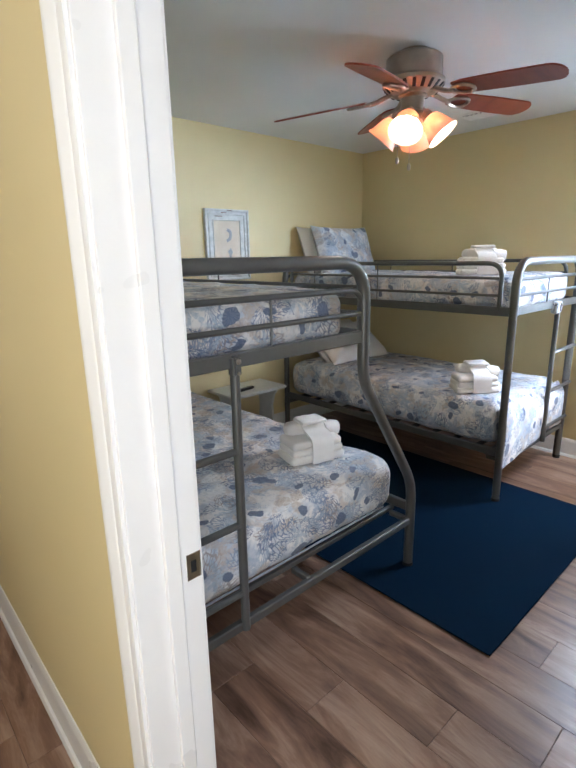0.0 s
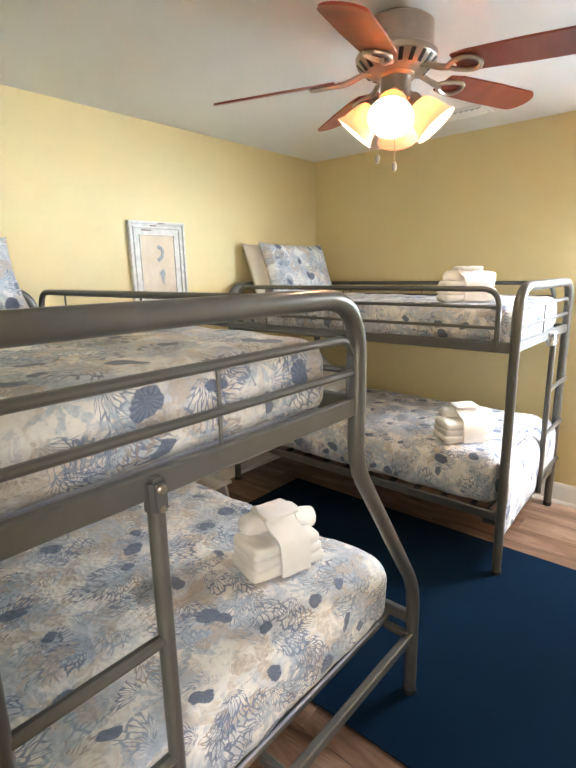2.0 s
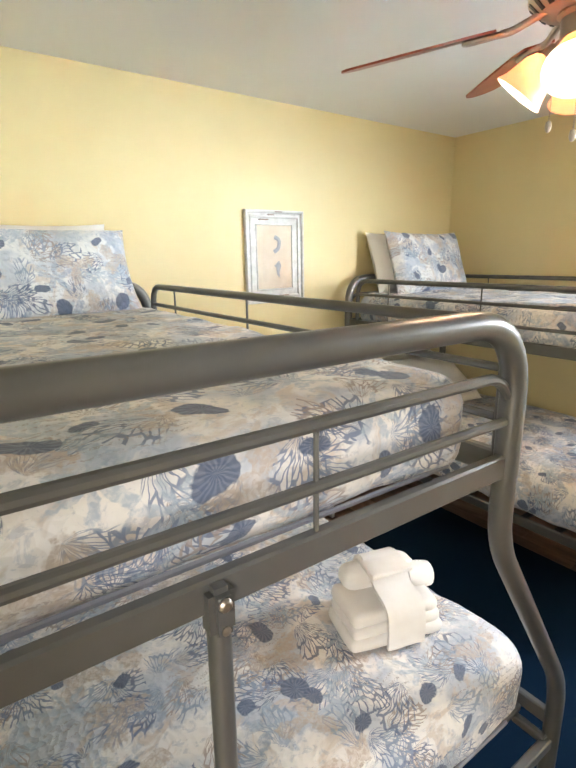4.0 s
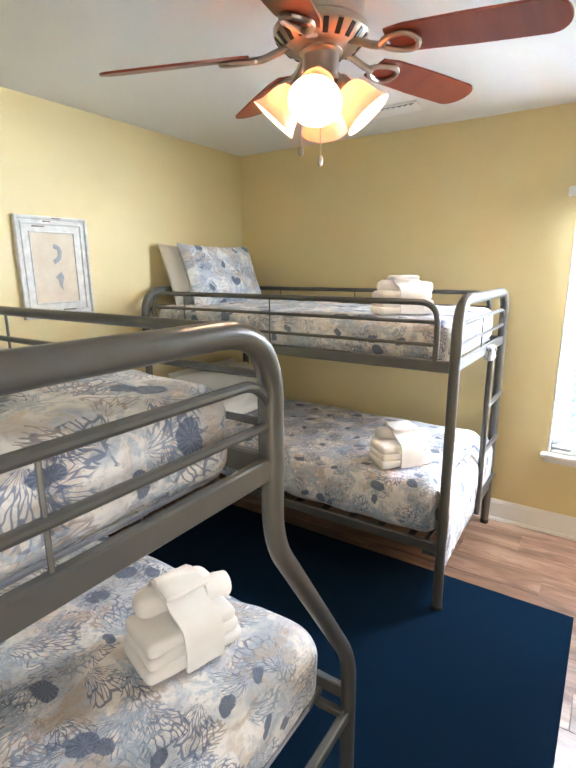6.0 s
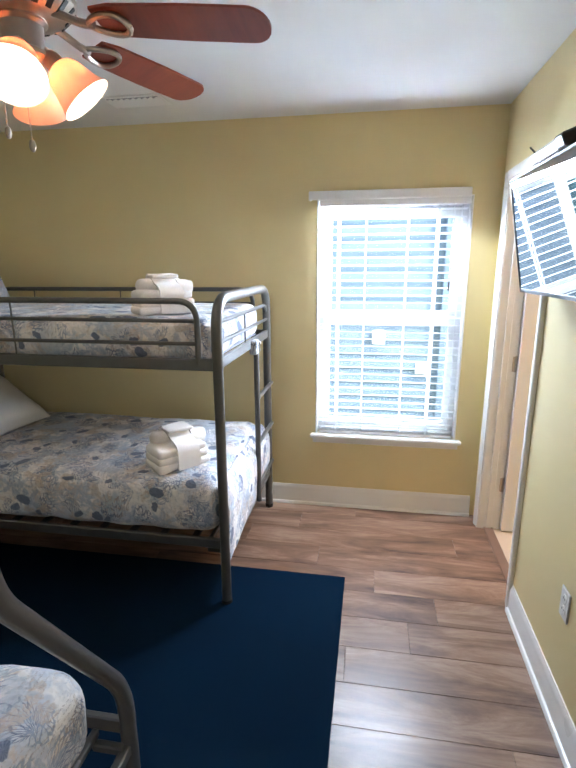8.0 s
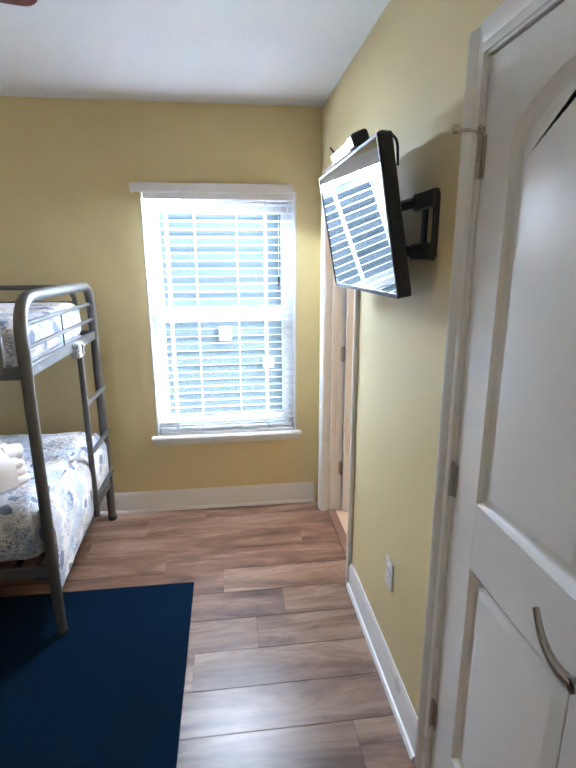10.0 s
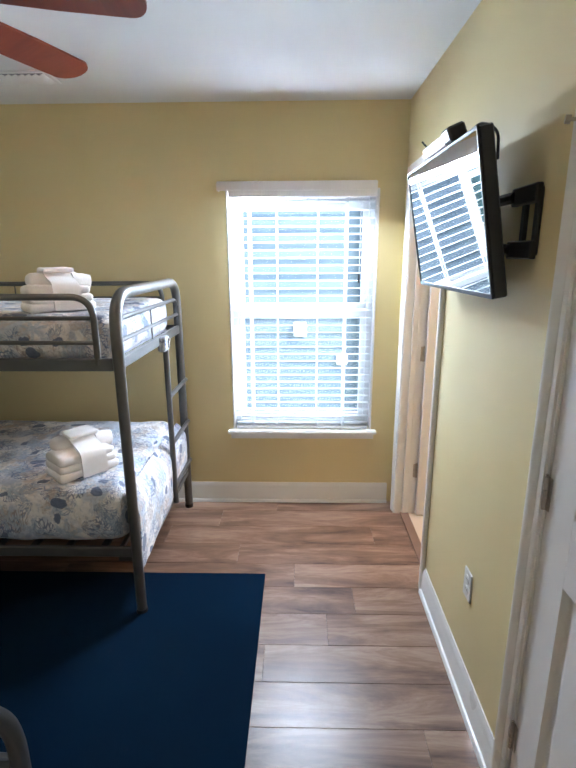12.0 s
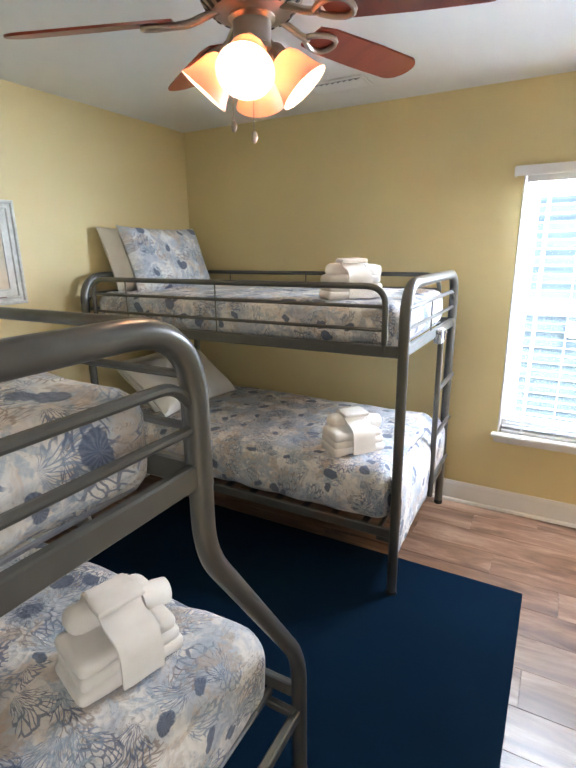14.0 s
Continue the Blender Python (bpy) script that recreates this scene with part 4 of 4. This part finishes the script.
pillow("pillow", "white cotton pillow leaning on the wall behind a printed one", PILLOWW, 3.81, 3.625, 1.560, 70, 0, 0.70, 0.42, 0.17, 0.3)
pillow("pillow", "blue coral print pillow standing on the upper bunk", QUILTB, 3.85, 3.490, 1.555, 70, -2, 0.69, 0.44, 0.17, 1.4)
pillow("pillow", "white cotton pillow leaning on the wall behind a printed one", PILLOWW, 1.46, 3.640, 1.565, 72, 2, 0.70, 0.42, 0.17, 2.3)
pillow("pillow", "blue coral print pillow standing on the upper bunk", QUILTB, 1.515, 3.500, 1.540, 62, 3, 0.70, 0.44, 0.18, 5.2)
pillow("pillow", "white cotton pillow propped at the head of the lower bunk", PILLOWW, 3.82, 3.52, 0.765, 40, 2, 0.72, 0.46, 0.17, 3.3)
pillow("pillow", "white cotton pillow propped at the head of the lower bunk", PILLOWW, 3.76, 3.36, 0.775, 36, -3, 0.70, 0.45, 0.17, 4.3)


def towel_set(label, x, y, z, yaw, size=1.0):
    """Folded towels bound by a washcloth, with a rolled hand towel behind."""
    root = thing("towel_stack", label, "towels", pose(x, y, z, 0, 0, yaw), "towel stacks")
    for i in range(3):
        part("folded_towel", soft_box(-0.13 + 0.004 * i, 0.12 - 0.006 * i, -0.075 + 0.003 * i, 0.072, 0.030 * i + 0.002, 0.030 * i + 0.040, 0.017, 0.010, 0.006, 1.7 * i + x), TOWELM, root)
    part("hand_towel", soft_box(-0.10, 0.10, 0.02, 0.095, 0.088, 0.150, 0.030, 0.012, 0.005, 4.1 + y), TOWELM, root, "rolled white hand towel")
    roll = bmesh.new()
    for k, (rr, dx) in enumerate(((0.034, 0.0), (0.023, 0.004), (0.012, 0.007))):
        tube([(0.06, 0.02, 0.112), (0.10, 0.02, 0.110), (0.128 + dx, 0.02, 0.106)], rr, 16, roll, [0.95, 1.0, 0.92])
    part("rolled_end", roll, TOWELM, root)
    # washcloth band over the stack
    prof = [(-0.082, 0.010), (-0.084, 0.06), (-0.076, 0.100), (-0.045, 0.118), (-0.01, 0.124), (0.02, 0.150), (0.055, 0.162), (0.088, 0.150), (0.100, 0.11)]
    line = bend([(0, a, b) for a, b in prof], 0.02, 3)
    bm = bmesh.new()
    rows = []
    for p in line:
        rows.append([bm.verts.new((u + 0.006 * noise.noise(Vector((u * 20, p.y * 20, x))), p.y, p.z + 0.004 * noise.noise(Vector((u * 25, p.y * 25, y))))) for u in (-0.045, -0.02, 0.005, 0.03, 0.055)])
    for a, b in zip(rows, rows[1:]):
        for k in range(4):
            bm.faces.new((a[k], a[k + 1], b[k + 1], b[k]))
    bmesh.ops.recalc_face_normals(bm, faces=bm.faces)
    bmesh.ops.solidify(bm, geom=bm.faces[:], thickness=-0.008)
    part("washcloth", bm, TOWELM, root, "white washcloth wrapped round as a band")
    flap = soft_box(-0.052, 0.062, -0.02, 0.075, 0.150, 0.166, 0.007, 0.012, 0.004, 8.0 + x)
    part("washcloth_flap", flap, TOWELM, root)
    root.scale = (size, size, size)
    return root


towel_set("folded white towels bound with a washcloth on the full bed", 2.012, 2.075, 0.590, -17, 1.12)
towel_set("folded white towels bound with a washcloth on the lower twin bed", 3.50, 2.03, 0.630, -42, 1.15)
towel_set("folded white towels bound with a washcloth on the upper bunk", 3.555, 2.08, 1.376, -48, 1.12)

# ---- rug ----
rug = part("rug", soft_box(2.090, 3.594, 1.190, 3.32, 0.001, 0.011, 0.004, 0.05, 0.0008, 2.0), RUGM)
tagged(rug, "plain dark navy flat-woven rug on the plank floor", "rug")

# ---- ceiling fan ----
fan = thing("ceiling_fan", "brushed nickel ceiling fan with five cherry blades and four lit shades", "ceiling fan", pose(FANX, FANY, FANZ))
part("canopy", lathe([(0.0, ZC - FANZ - 0.001), (0.068, ZC - FANZ - 0.001), (0.070, ZC - FANZ - 0.012), (0.060, ZC - FANZ - 0.045), (0.030, ZC - FANZ - 0.060), (0.0, ZC - FANZ - 0.060)], 32), NICKEL, fan)
part("downrod", tube([(0, 0, ZC - FANZ - 0.055), (0, 0, 2.37)], 0.016, 16), NICKEL, fan)
part("motor_housing", lathe([(0.0, 2.392), (0.060, 2.392), (0.118, 2.384), (0.131, 2.374), (0.133, 2.292), (0.137, 2.286), (0.0, 2.284)], 48), NICKEL, fan, "brushed nickel motor housing")
part("vent_ring", lathe([(0.0, 2.286), (0.140, 2.286), (0.148, 2.278), (0.146, 2.262), (0.116, 2.232), (0.075, 2.222), (0.0, 2.222)], 48), NICKEL, fan)
for k in range(20):
    part("vent_slot", box(-0.021, 0.021, -0.008, 0.008, -0.002, 0.002, 0.001), BLACKP, fan, "", pose(0, 0, 0, 0, 0, 18 * k) @ pose(0.1275, 0, 2.2435, 0, -45, 0))
part("switch_housing", lathe([(0.0, 2.224), (0.066, 2.224), (0.068, 2.216), (0.056, 2.208), (0.055, 2.150), (0.062, 2.146), (0.062, 2.134), (0.044, 2.118), (0.0, 2.112)], 36), NICKEL, fan)
for k, play in enumerate((-4.0, 4.5, -2.0, 0.0, 1.0)):
    m = pose(0, 0, 2.225, 1.3, -3.9, 0) @ pose(0, 0, 0, 0, 0, FANA + 72 * k + play) @ pose(0, 0, 0, 0, 1.4 if k == 3 else 4.4, 0)
    n = 14
    outline = [(0.225, -0.050), (0.28, -0.064), (0.46, -0.071), (0.640, -0.070)]
    outline += [(0.640 + 0.056 * math.sin(math.pi * i / n), -0.070 * math.cos(math.pi * i / n)) for i in range(1, n)]
    outline += [(0.640, 0.070), (0.46, 0.071), (0.28, 0.064), (0.225, 0.050)]
    part("blade", slab(outline, 0.007), BLADEM, fan, "glossy cherry-stained fan blade", m @ pose(0, 0, 0, -13))
    br = bmesh.new()
    tube(bend([(0.085, 0, 0.022), (0.13, 0, 0.010), (0.18, 0, -0.006), (0.215, 0.004, -0.007)], 0.03, 4), 0.011, 10, br)
    ring = [(0.258 + 0.056 * math.cos(q), 0.040 * math.sin(q) * (1.0 + 0.35 * math.cos(q)), -0.007) for q in (2 * math.pi * i / 20 for i in range(21))]
    tube(ring, 0.0085, 8, br)
    part("blade_iron", br, NICKEL, fan, "open looped nickel blade bracket", m @ pose(0, 0, 0, -13))
for k in range(4):
    a = SHADEA + 90 * k
    base = pose(0, 0, 2.160, 0, 0, a)
    part("lamp_arm", tube(bend([(0.035, 0, 0.0), (0.058, 0, -0.004), (0.068, 0, -0.028)], 0.03, 5), 0.009, 10), NICKEL, fan, "", base)
    sm = base @ pose(0.066, 0, -0.026, 0, 139, 0) @ Matrix.Diagonal((1.08, 1.08, 1.08, 1))
    part("socket", lathe([(0.0, -0.012), (0.019, -0.012), (0.024, 0.0), (0.025, 0.024), (0.0, 0.026)], 20), NICKEL, fan, "", sm)
    bell = [(0.024, 0.020), (0.036, 0.026), (0.048, 0.045), (0.055, 0.070), (0.063, 0.098), (0.075, 0.120), (0.0735, 0.121), (0.061, 0.099), (0.052, 0.071), (0.045, 0.046), (0.033, 0.029), (0.0225, 0.023)]
    bm = bmesh.new()
    rings = [[bm.verts.new((r * math.cos(2 * math.pi * q / 32), r * math.sin(2 * math.pi * q / 32), z)) for q in range(32)] for r, z in bell]
    for ra, rb in zip(rings, rings[1:] + rings[:1]):
        for q in range(32):
            bm.faces.new((ra[q], ra[(q + 1) % 32], rb[(q + 1) % 32], rb[q]))
    part("shade", bm, SHADE, fan, "bell-shaped frosted glass shade", sm)
    part("bulb", lathe([(0.0, 0.026), (0.012, 0.028), (0.014, 0.040), (0.026, 0.058), (0.030, 0.074), (0.026, 0.092), (0.014, 0.102), (0.0, 0.104)], 20), BULB, fan, "lit warm bulb", sm)
for x, y, z in ((-0.075, -0.045, 1.905), (-0.060, 0.035, 1.945)):
    bm = bmesh.new()
    n = int((2.130 - z) / 0.006)
    for i in range(n):
        bmesh.ops.create_icosphere(bm, subdivisions=1, radius=0.0026, matrix=Matrix.Translation((x, y, z + i * 0.006)))
    part("pull_chain", bm, NICKEL, fan, "beaded pull chain")
    part("chain_pull", lathe([(0.0, 0.0), (0.007, -0.002), (0.0095, -0.016), (0.007, -0.026), (0.004, -0.030), (0.0, -0.031)], 12), NICKEL, fan, "", pose(x, y, z))

# ---- ceiling vent ----
vent = thing("ceiling_vent", "white louvred ceiling air vent", "vent", pose(3.975, 2.345, ZC))
part("frame", box(-0.085, 0.085, -0.16, 0.16, -0.007, -0.001, 0.003), WHITEP, vent)
part("backing", box(-0.062, 0.062, -0.138, 0.138, -0.0085, -0.0072), INKM, vent)
for i in range(9):
    part("slat", box(-0.060, 0.060, -0.0125, 0.0125, -0.001, 0.001), WHITEP, vent, "", pose(0, -0.128 + 0.032 * i, -0.012, -24, 0, 0))

# ---- television on its wall arm ----
tv = thing("television", "black flat-screen television tilted on a wall arm, screen off", "television", pose(*TVC, 0, 0, TVYAW) @ pose(0, 0, 0, 0, TVTILT, 0) @ pose(0, 0, 0, TVROLL))
W, H = TVW / 2, TVW * 0.29
part("screen", box(-0.002, 0.0, -W + 0.008, W - 0.008, -H + 0.014, H - 0.008), SCREEN, tv, "glossy black screen")
bm = box(-0.040, -0.0025, -W, W, -H, H, 0.004)
part("body", bm, BLACKP, tv, "black plastic case")
part("back_bulge", box(-0.062, -0.040, -W * 0.62, W * 0.62, -H * 0.55, H * 0.55, 0.010, None, 2), BLACKP, tv)
for b in ((-W, W, -H, -H + 0.014), (-W, W, H - 0.008, H), (-W, -W + 0.008, -H, H), (W - 0.008, W, -H, H)):
    part("bezel", box(-0.003, 0.003, *b, 0.0012), BLACKP, tv)
bpy.context.view_layer.update()
back = tv.matrix_world @ Vector((-0.062, 0, 0))
mount = thing("tv_mount", "black steel articulated television wall mount", "tv mount", pose(0, 0, 0))
MX, MZ = 2.750, 1.690
part("wall_plate", box(MX - 0.05, MX - 0.025, YT, YT + 0.012, MZ - 0.085, MZ + 0.085, 0.003), BLACKP, mount)
part("wall_plate", box(MX + 0.025, MX + 0.05, YT, YT + 0.012, MZ - 0.085, MZ + 0.085, 0.003), BLACKP, mount)
for z in (MZ - 0.07, MZ + 0.07):
    part("wall_bar", box(MX - 0.05, MX + 0.10, YT + 0.004, YT + 0.022, z - 0.024, z + 0.024, 0.003), BLACKP, mount)
    part("arm", tube([(MX + 0.08, YT + 0.02, z), (back.x - 0.01, back.y + 0.0, z * 0.7 + back.z * 0.3)], 0.016, 8), BLACKP, mount)
part("bracket", box(-0.075, -0.062, -0.11, 0.11, -0.11, 0.11, 0.003), BLACKP, mount, "", tv.matrix_world.copy())

device = thing("streaming_box", "small grey and black media box on the television top", "media box", tv.matrix_world @ pose(-0.012, 0.04, H + 0.004, 0, 12, 0))
part("body", box(-0.022, 0.022, -0.12, 0.10, 0.001, 0.034, 0.004), WHITEP, device, "pale grey plastic case")
part("clip", box(-0.026, 0.026, 0.10, 0.165, 0.001, 0.040, 0.006), BLACKP, device)
part("antenna", tube(bend([(0.0, -0.10, 0.02), (0.0, -0.13, 0.035), (0.01, -0.13, 0.06)], 0.02), 0.003, 6), BLACKP, device)
cable = tv.matrix_world @ pose(0, 0, 0)
pts = bend([cable @ Vector(p) for p in ((-0.03, 0.22, H + 0.008), (-0.045, 0.28, H + 0.022), (-0.075, 0.31, H - 0.01), (-0.07, 0.30, H - 0.08))], 0.04, 6)
tagged(part("cable", tube(pts, 0.004, 8), BLACKP), "black cable looped behind the television", "cable")

# ---- wall outlet ----
out = thing("wall_outlet", "white duplex outlet with cover plate on the yellow wall", "outlet", pose(2.930, YT, 0.452))
part("cover_plate", box(-0.036, 0.036, 0.0, 0.006, -0.058, 0.058, 0.003, None, 2), WHITEP, out)
for z in (-0.021, 0.021):
    rec = part("receptacle", lathe([(0.0, 0.0), (0.017, 0.0), (0.017, 0.002), (0.0, 0.0025)], 20), WHITEP, out, "", pose(0, 0.006, z, -90))
    for x in (-0.006, 0.006):
        part("slot", box(x - 0.001, x + 0.001, 0.0083, 0.0092, z - 0.002, z + 0.006), BLACKP, out)
part("screw", lathe([(0.0, 0.0), (0.003, 0.0), (0.002, 0.001), (0.0, 0.0012)], 8), NICKEL, out, "", pose(0, 0.006, 0, -90))

# ---- framed print ----
pic = thing("framed_print", "distressed grey wooden frame with a faded seashell print", "picture", pose(2.783, YN, 1.606, 0, -0.4, 0))
FW, FH = 0.203, 0.262


def mitred(bm, w, h, prof):
    """A mitred frame about the centre in xz, from (inset, depth) pairs."""
    rings = [[bm.verts.new((sx * (w - i), -d, sz * (h - i))) for sx, sz in ((-1, -1), (1, -1), (1, 1), (-1, 1))] for i, d in prof]
    for a, b in zip(rings, rings[1:]):
        for k in range(4):
            bm.faces.new((a[k], a[(k + 1) % 4], b[(k + 1) % 4], b[k]))
    return bm


part("frame", mitred(bmesh.new(), FW, FH, [(0, 0), (0, 0.022), (0.004, 0.026), (0.014, 0.024), (0.018, 0.014), (0.030, 0.012), (0.034, 0.018), (0.040, 0.018), (0.044, 0.010), (0.074, 0.008), (0.076, 0.012), (0.080, 0.012), (0.082, 0.004), (0.082, 0)]), DISTRESS, pic, "chipped grey-white paint")
part("print", box(-FW + 0.082, FW - 0.082, -0.006, -0.003, -FH + 0.082, FH - 0.082), MATBOARD, pic, "aged parchment print")
bm = tube(bend([(0.0, -0.0065, 0.115), (0.035, -0.0065, 0.10), (0.03, -0.0065, 0.05), (-0.005, -0.0065, 0.03)], 0.03), 0.012, 8, None)
for v in bm.verts:
    v.co.y = -0.0062 + (v.co.y + 0.0065) * 0.05
part("shell_motif", bm, INKM, pic, "faint printed shell")
bm = slab([(0.03, -0.02), (0.045, -0.05), (0.03, -0.09), (0.035, -0.12), (0.015, -0.10), (0.01, -0.06), (-0.005, -0.05), (0.012, -0.035)], 0.0008)
part("seahorse_motif", bm, INKM, pic, "faint printed shape", pose(0, -0.0062, 0, 90))
for x, z, l in ((0.02, FH - 0.009, 0.05), (-0.08, FH - 0.052, 0.06), (0.05, -FH + 0.04, 0.07), (-0.03, FH - 0.026, 0.04)):
    part("paint_chip", box(x - l / 2, x + l / 2, -0.0275, -0.008, z - 0.0025, z + 0.0025, 0.001), STRIPM, pic)

# ---- night table with remote ----
nst = thing("night_table", "small whitewashed wooden table with shaped end panels", "table", pose(2.77, 3.55, 0))
part("top", box(-0.27, 0.27, -0.17, 0.17, 0.490, 0.512, 0.006, None, 2), NSTM, nst)
side = [(-0.15, 0.0), (-0.10, 0.0), (-0.05, 0.05), (0.05, 0.05), (0.10, 0.0), (0.15, 0.0), (0.14, 0.10), (0.085, 0.24), (0.075, 0.34), (0.10, 0.43), (0.15, 0.49), (-0.15, 0.49), (-0.10, 0.43), (-0.075, 0.34), (-0.085, 0.24), (-0.14, 0.10)]
for x in (-0.20, 0.18):
    part("end_panel", slab(side, 0.020), NSTM, nst, "", pose(x, 0, 0, 90, 0, 90))
part("shelf", box(-0.235, 0.235, -0.14, 0.14, 0.150, 0.172, 0.004), NSTM, nst)
part("stretcher", box(-0.20, 0.18, -0.010, 0.010, 0.10, 0.15, 0.004), NSTM, nst)
rem = thing("remote_control", "black remote control on the night table", "remote", pose(2.71, 3.50, 0.5125, 0, 0, 8))
part("body", box(-0.085, 0.085, -0.022, 0.022, 0.0, 0.018, 0.006, None, 2), BLACKP, rem)
for i in range(6):
    part("button", box(-0.06 + 0.022 * i, -0.05 + 0.022 * i, -0.008, 0.008, 0.0175, 0.0195, 0.001), INKM, rem)

# ---- floor planks ----
floor = tagged(new("floor"), "brown oak-look laminate plank floor", "floor", "", "structure")
PW, PL = 0.19, 1.22
meshes = {}


def plank(x0, x1, y0, y1):
    """One board that runs along y, with eased edges."""
    key = (round(x1 - x0, 3), round(y1 - y0, 3))
    if key not in meshes:
        bm = box(-(x1 - x0) / 2, (x1 - x0) / 2, -(y1 - y0) / 2, (y1 - y0) / 2, -0.012, 0, 0.0012)
        me = bpy.data.meshes.new("plank")
        bmesh.ops.recalc_face_normals(bm, faces=bm.faces)
        bm.to_mesh(me)
        bm.free()
        me.materials.append(FLOORM)
        meshes[key] = me
    ob = new("plank", meshes[key])
    ob.parent = floor
    ob.location = ((x0 + x1) / 2, (y0 + y1) / 2, 0)


col, x = 0, -0.487
offsets = [0.62, 0.307, 1.08, 0.15, 0.50, 0.77, 0.908]
while x < XW - 0.01:
    x1 = min(x + PW, XW)
    y = -2.0 - offsets[col % 7]
    while y < 6.0:
        ya, yb = max(y, -2.0), min(y + PL, 6.0)
        inroom = XE - 0.16 < x1
        if inroom:
            ya, yb = max(ya, YT - 0.10), min(yb, YN)
        if yb - ya > 0.02:
            plank(x + 0.0004, x1 - 0.0004, ya + 0.0004, yb - 0.0004)
        y += PL
    x, col = x1, col + 1
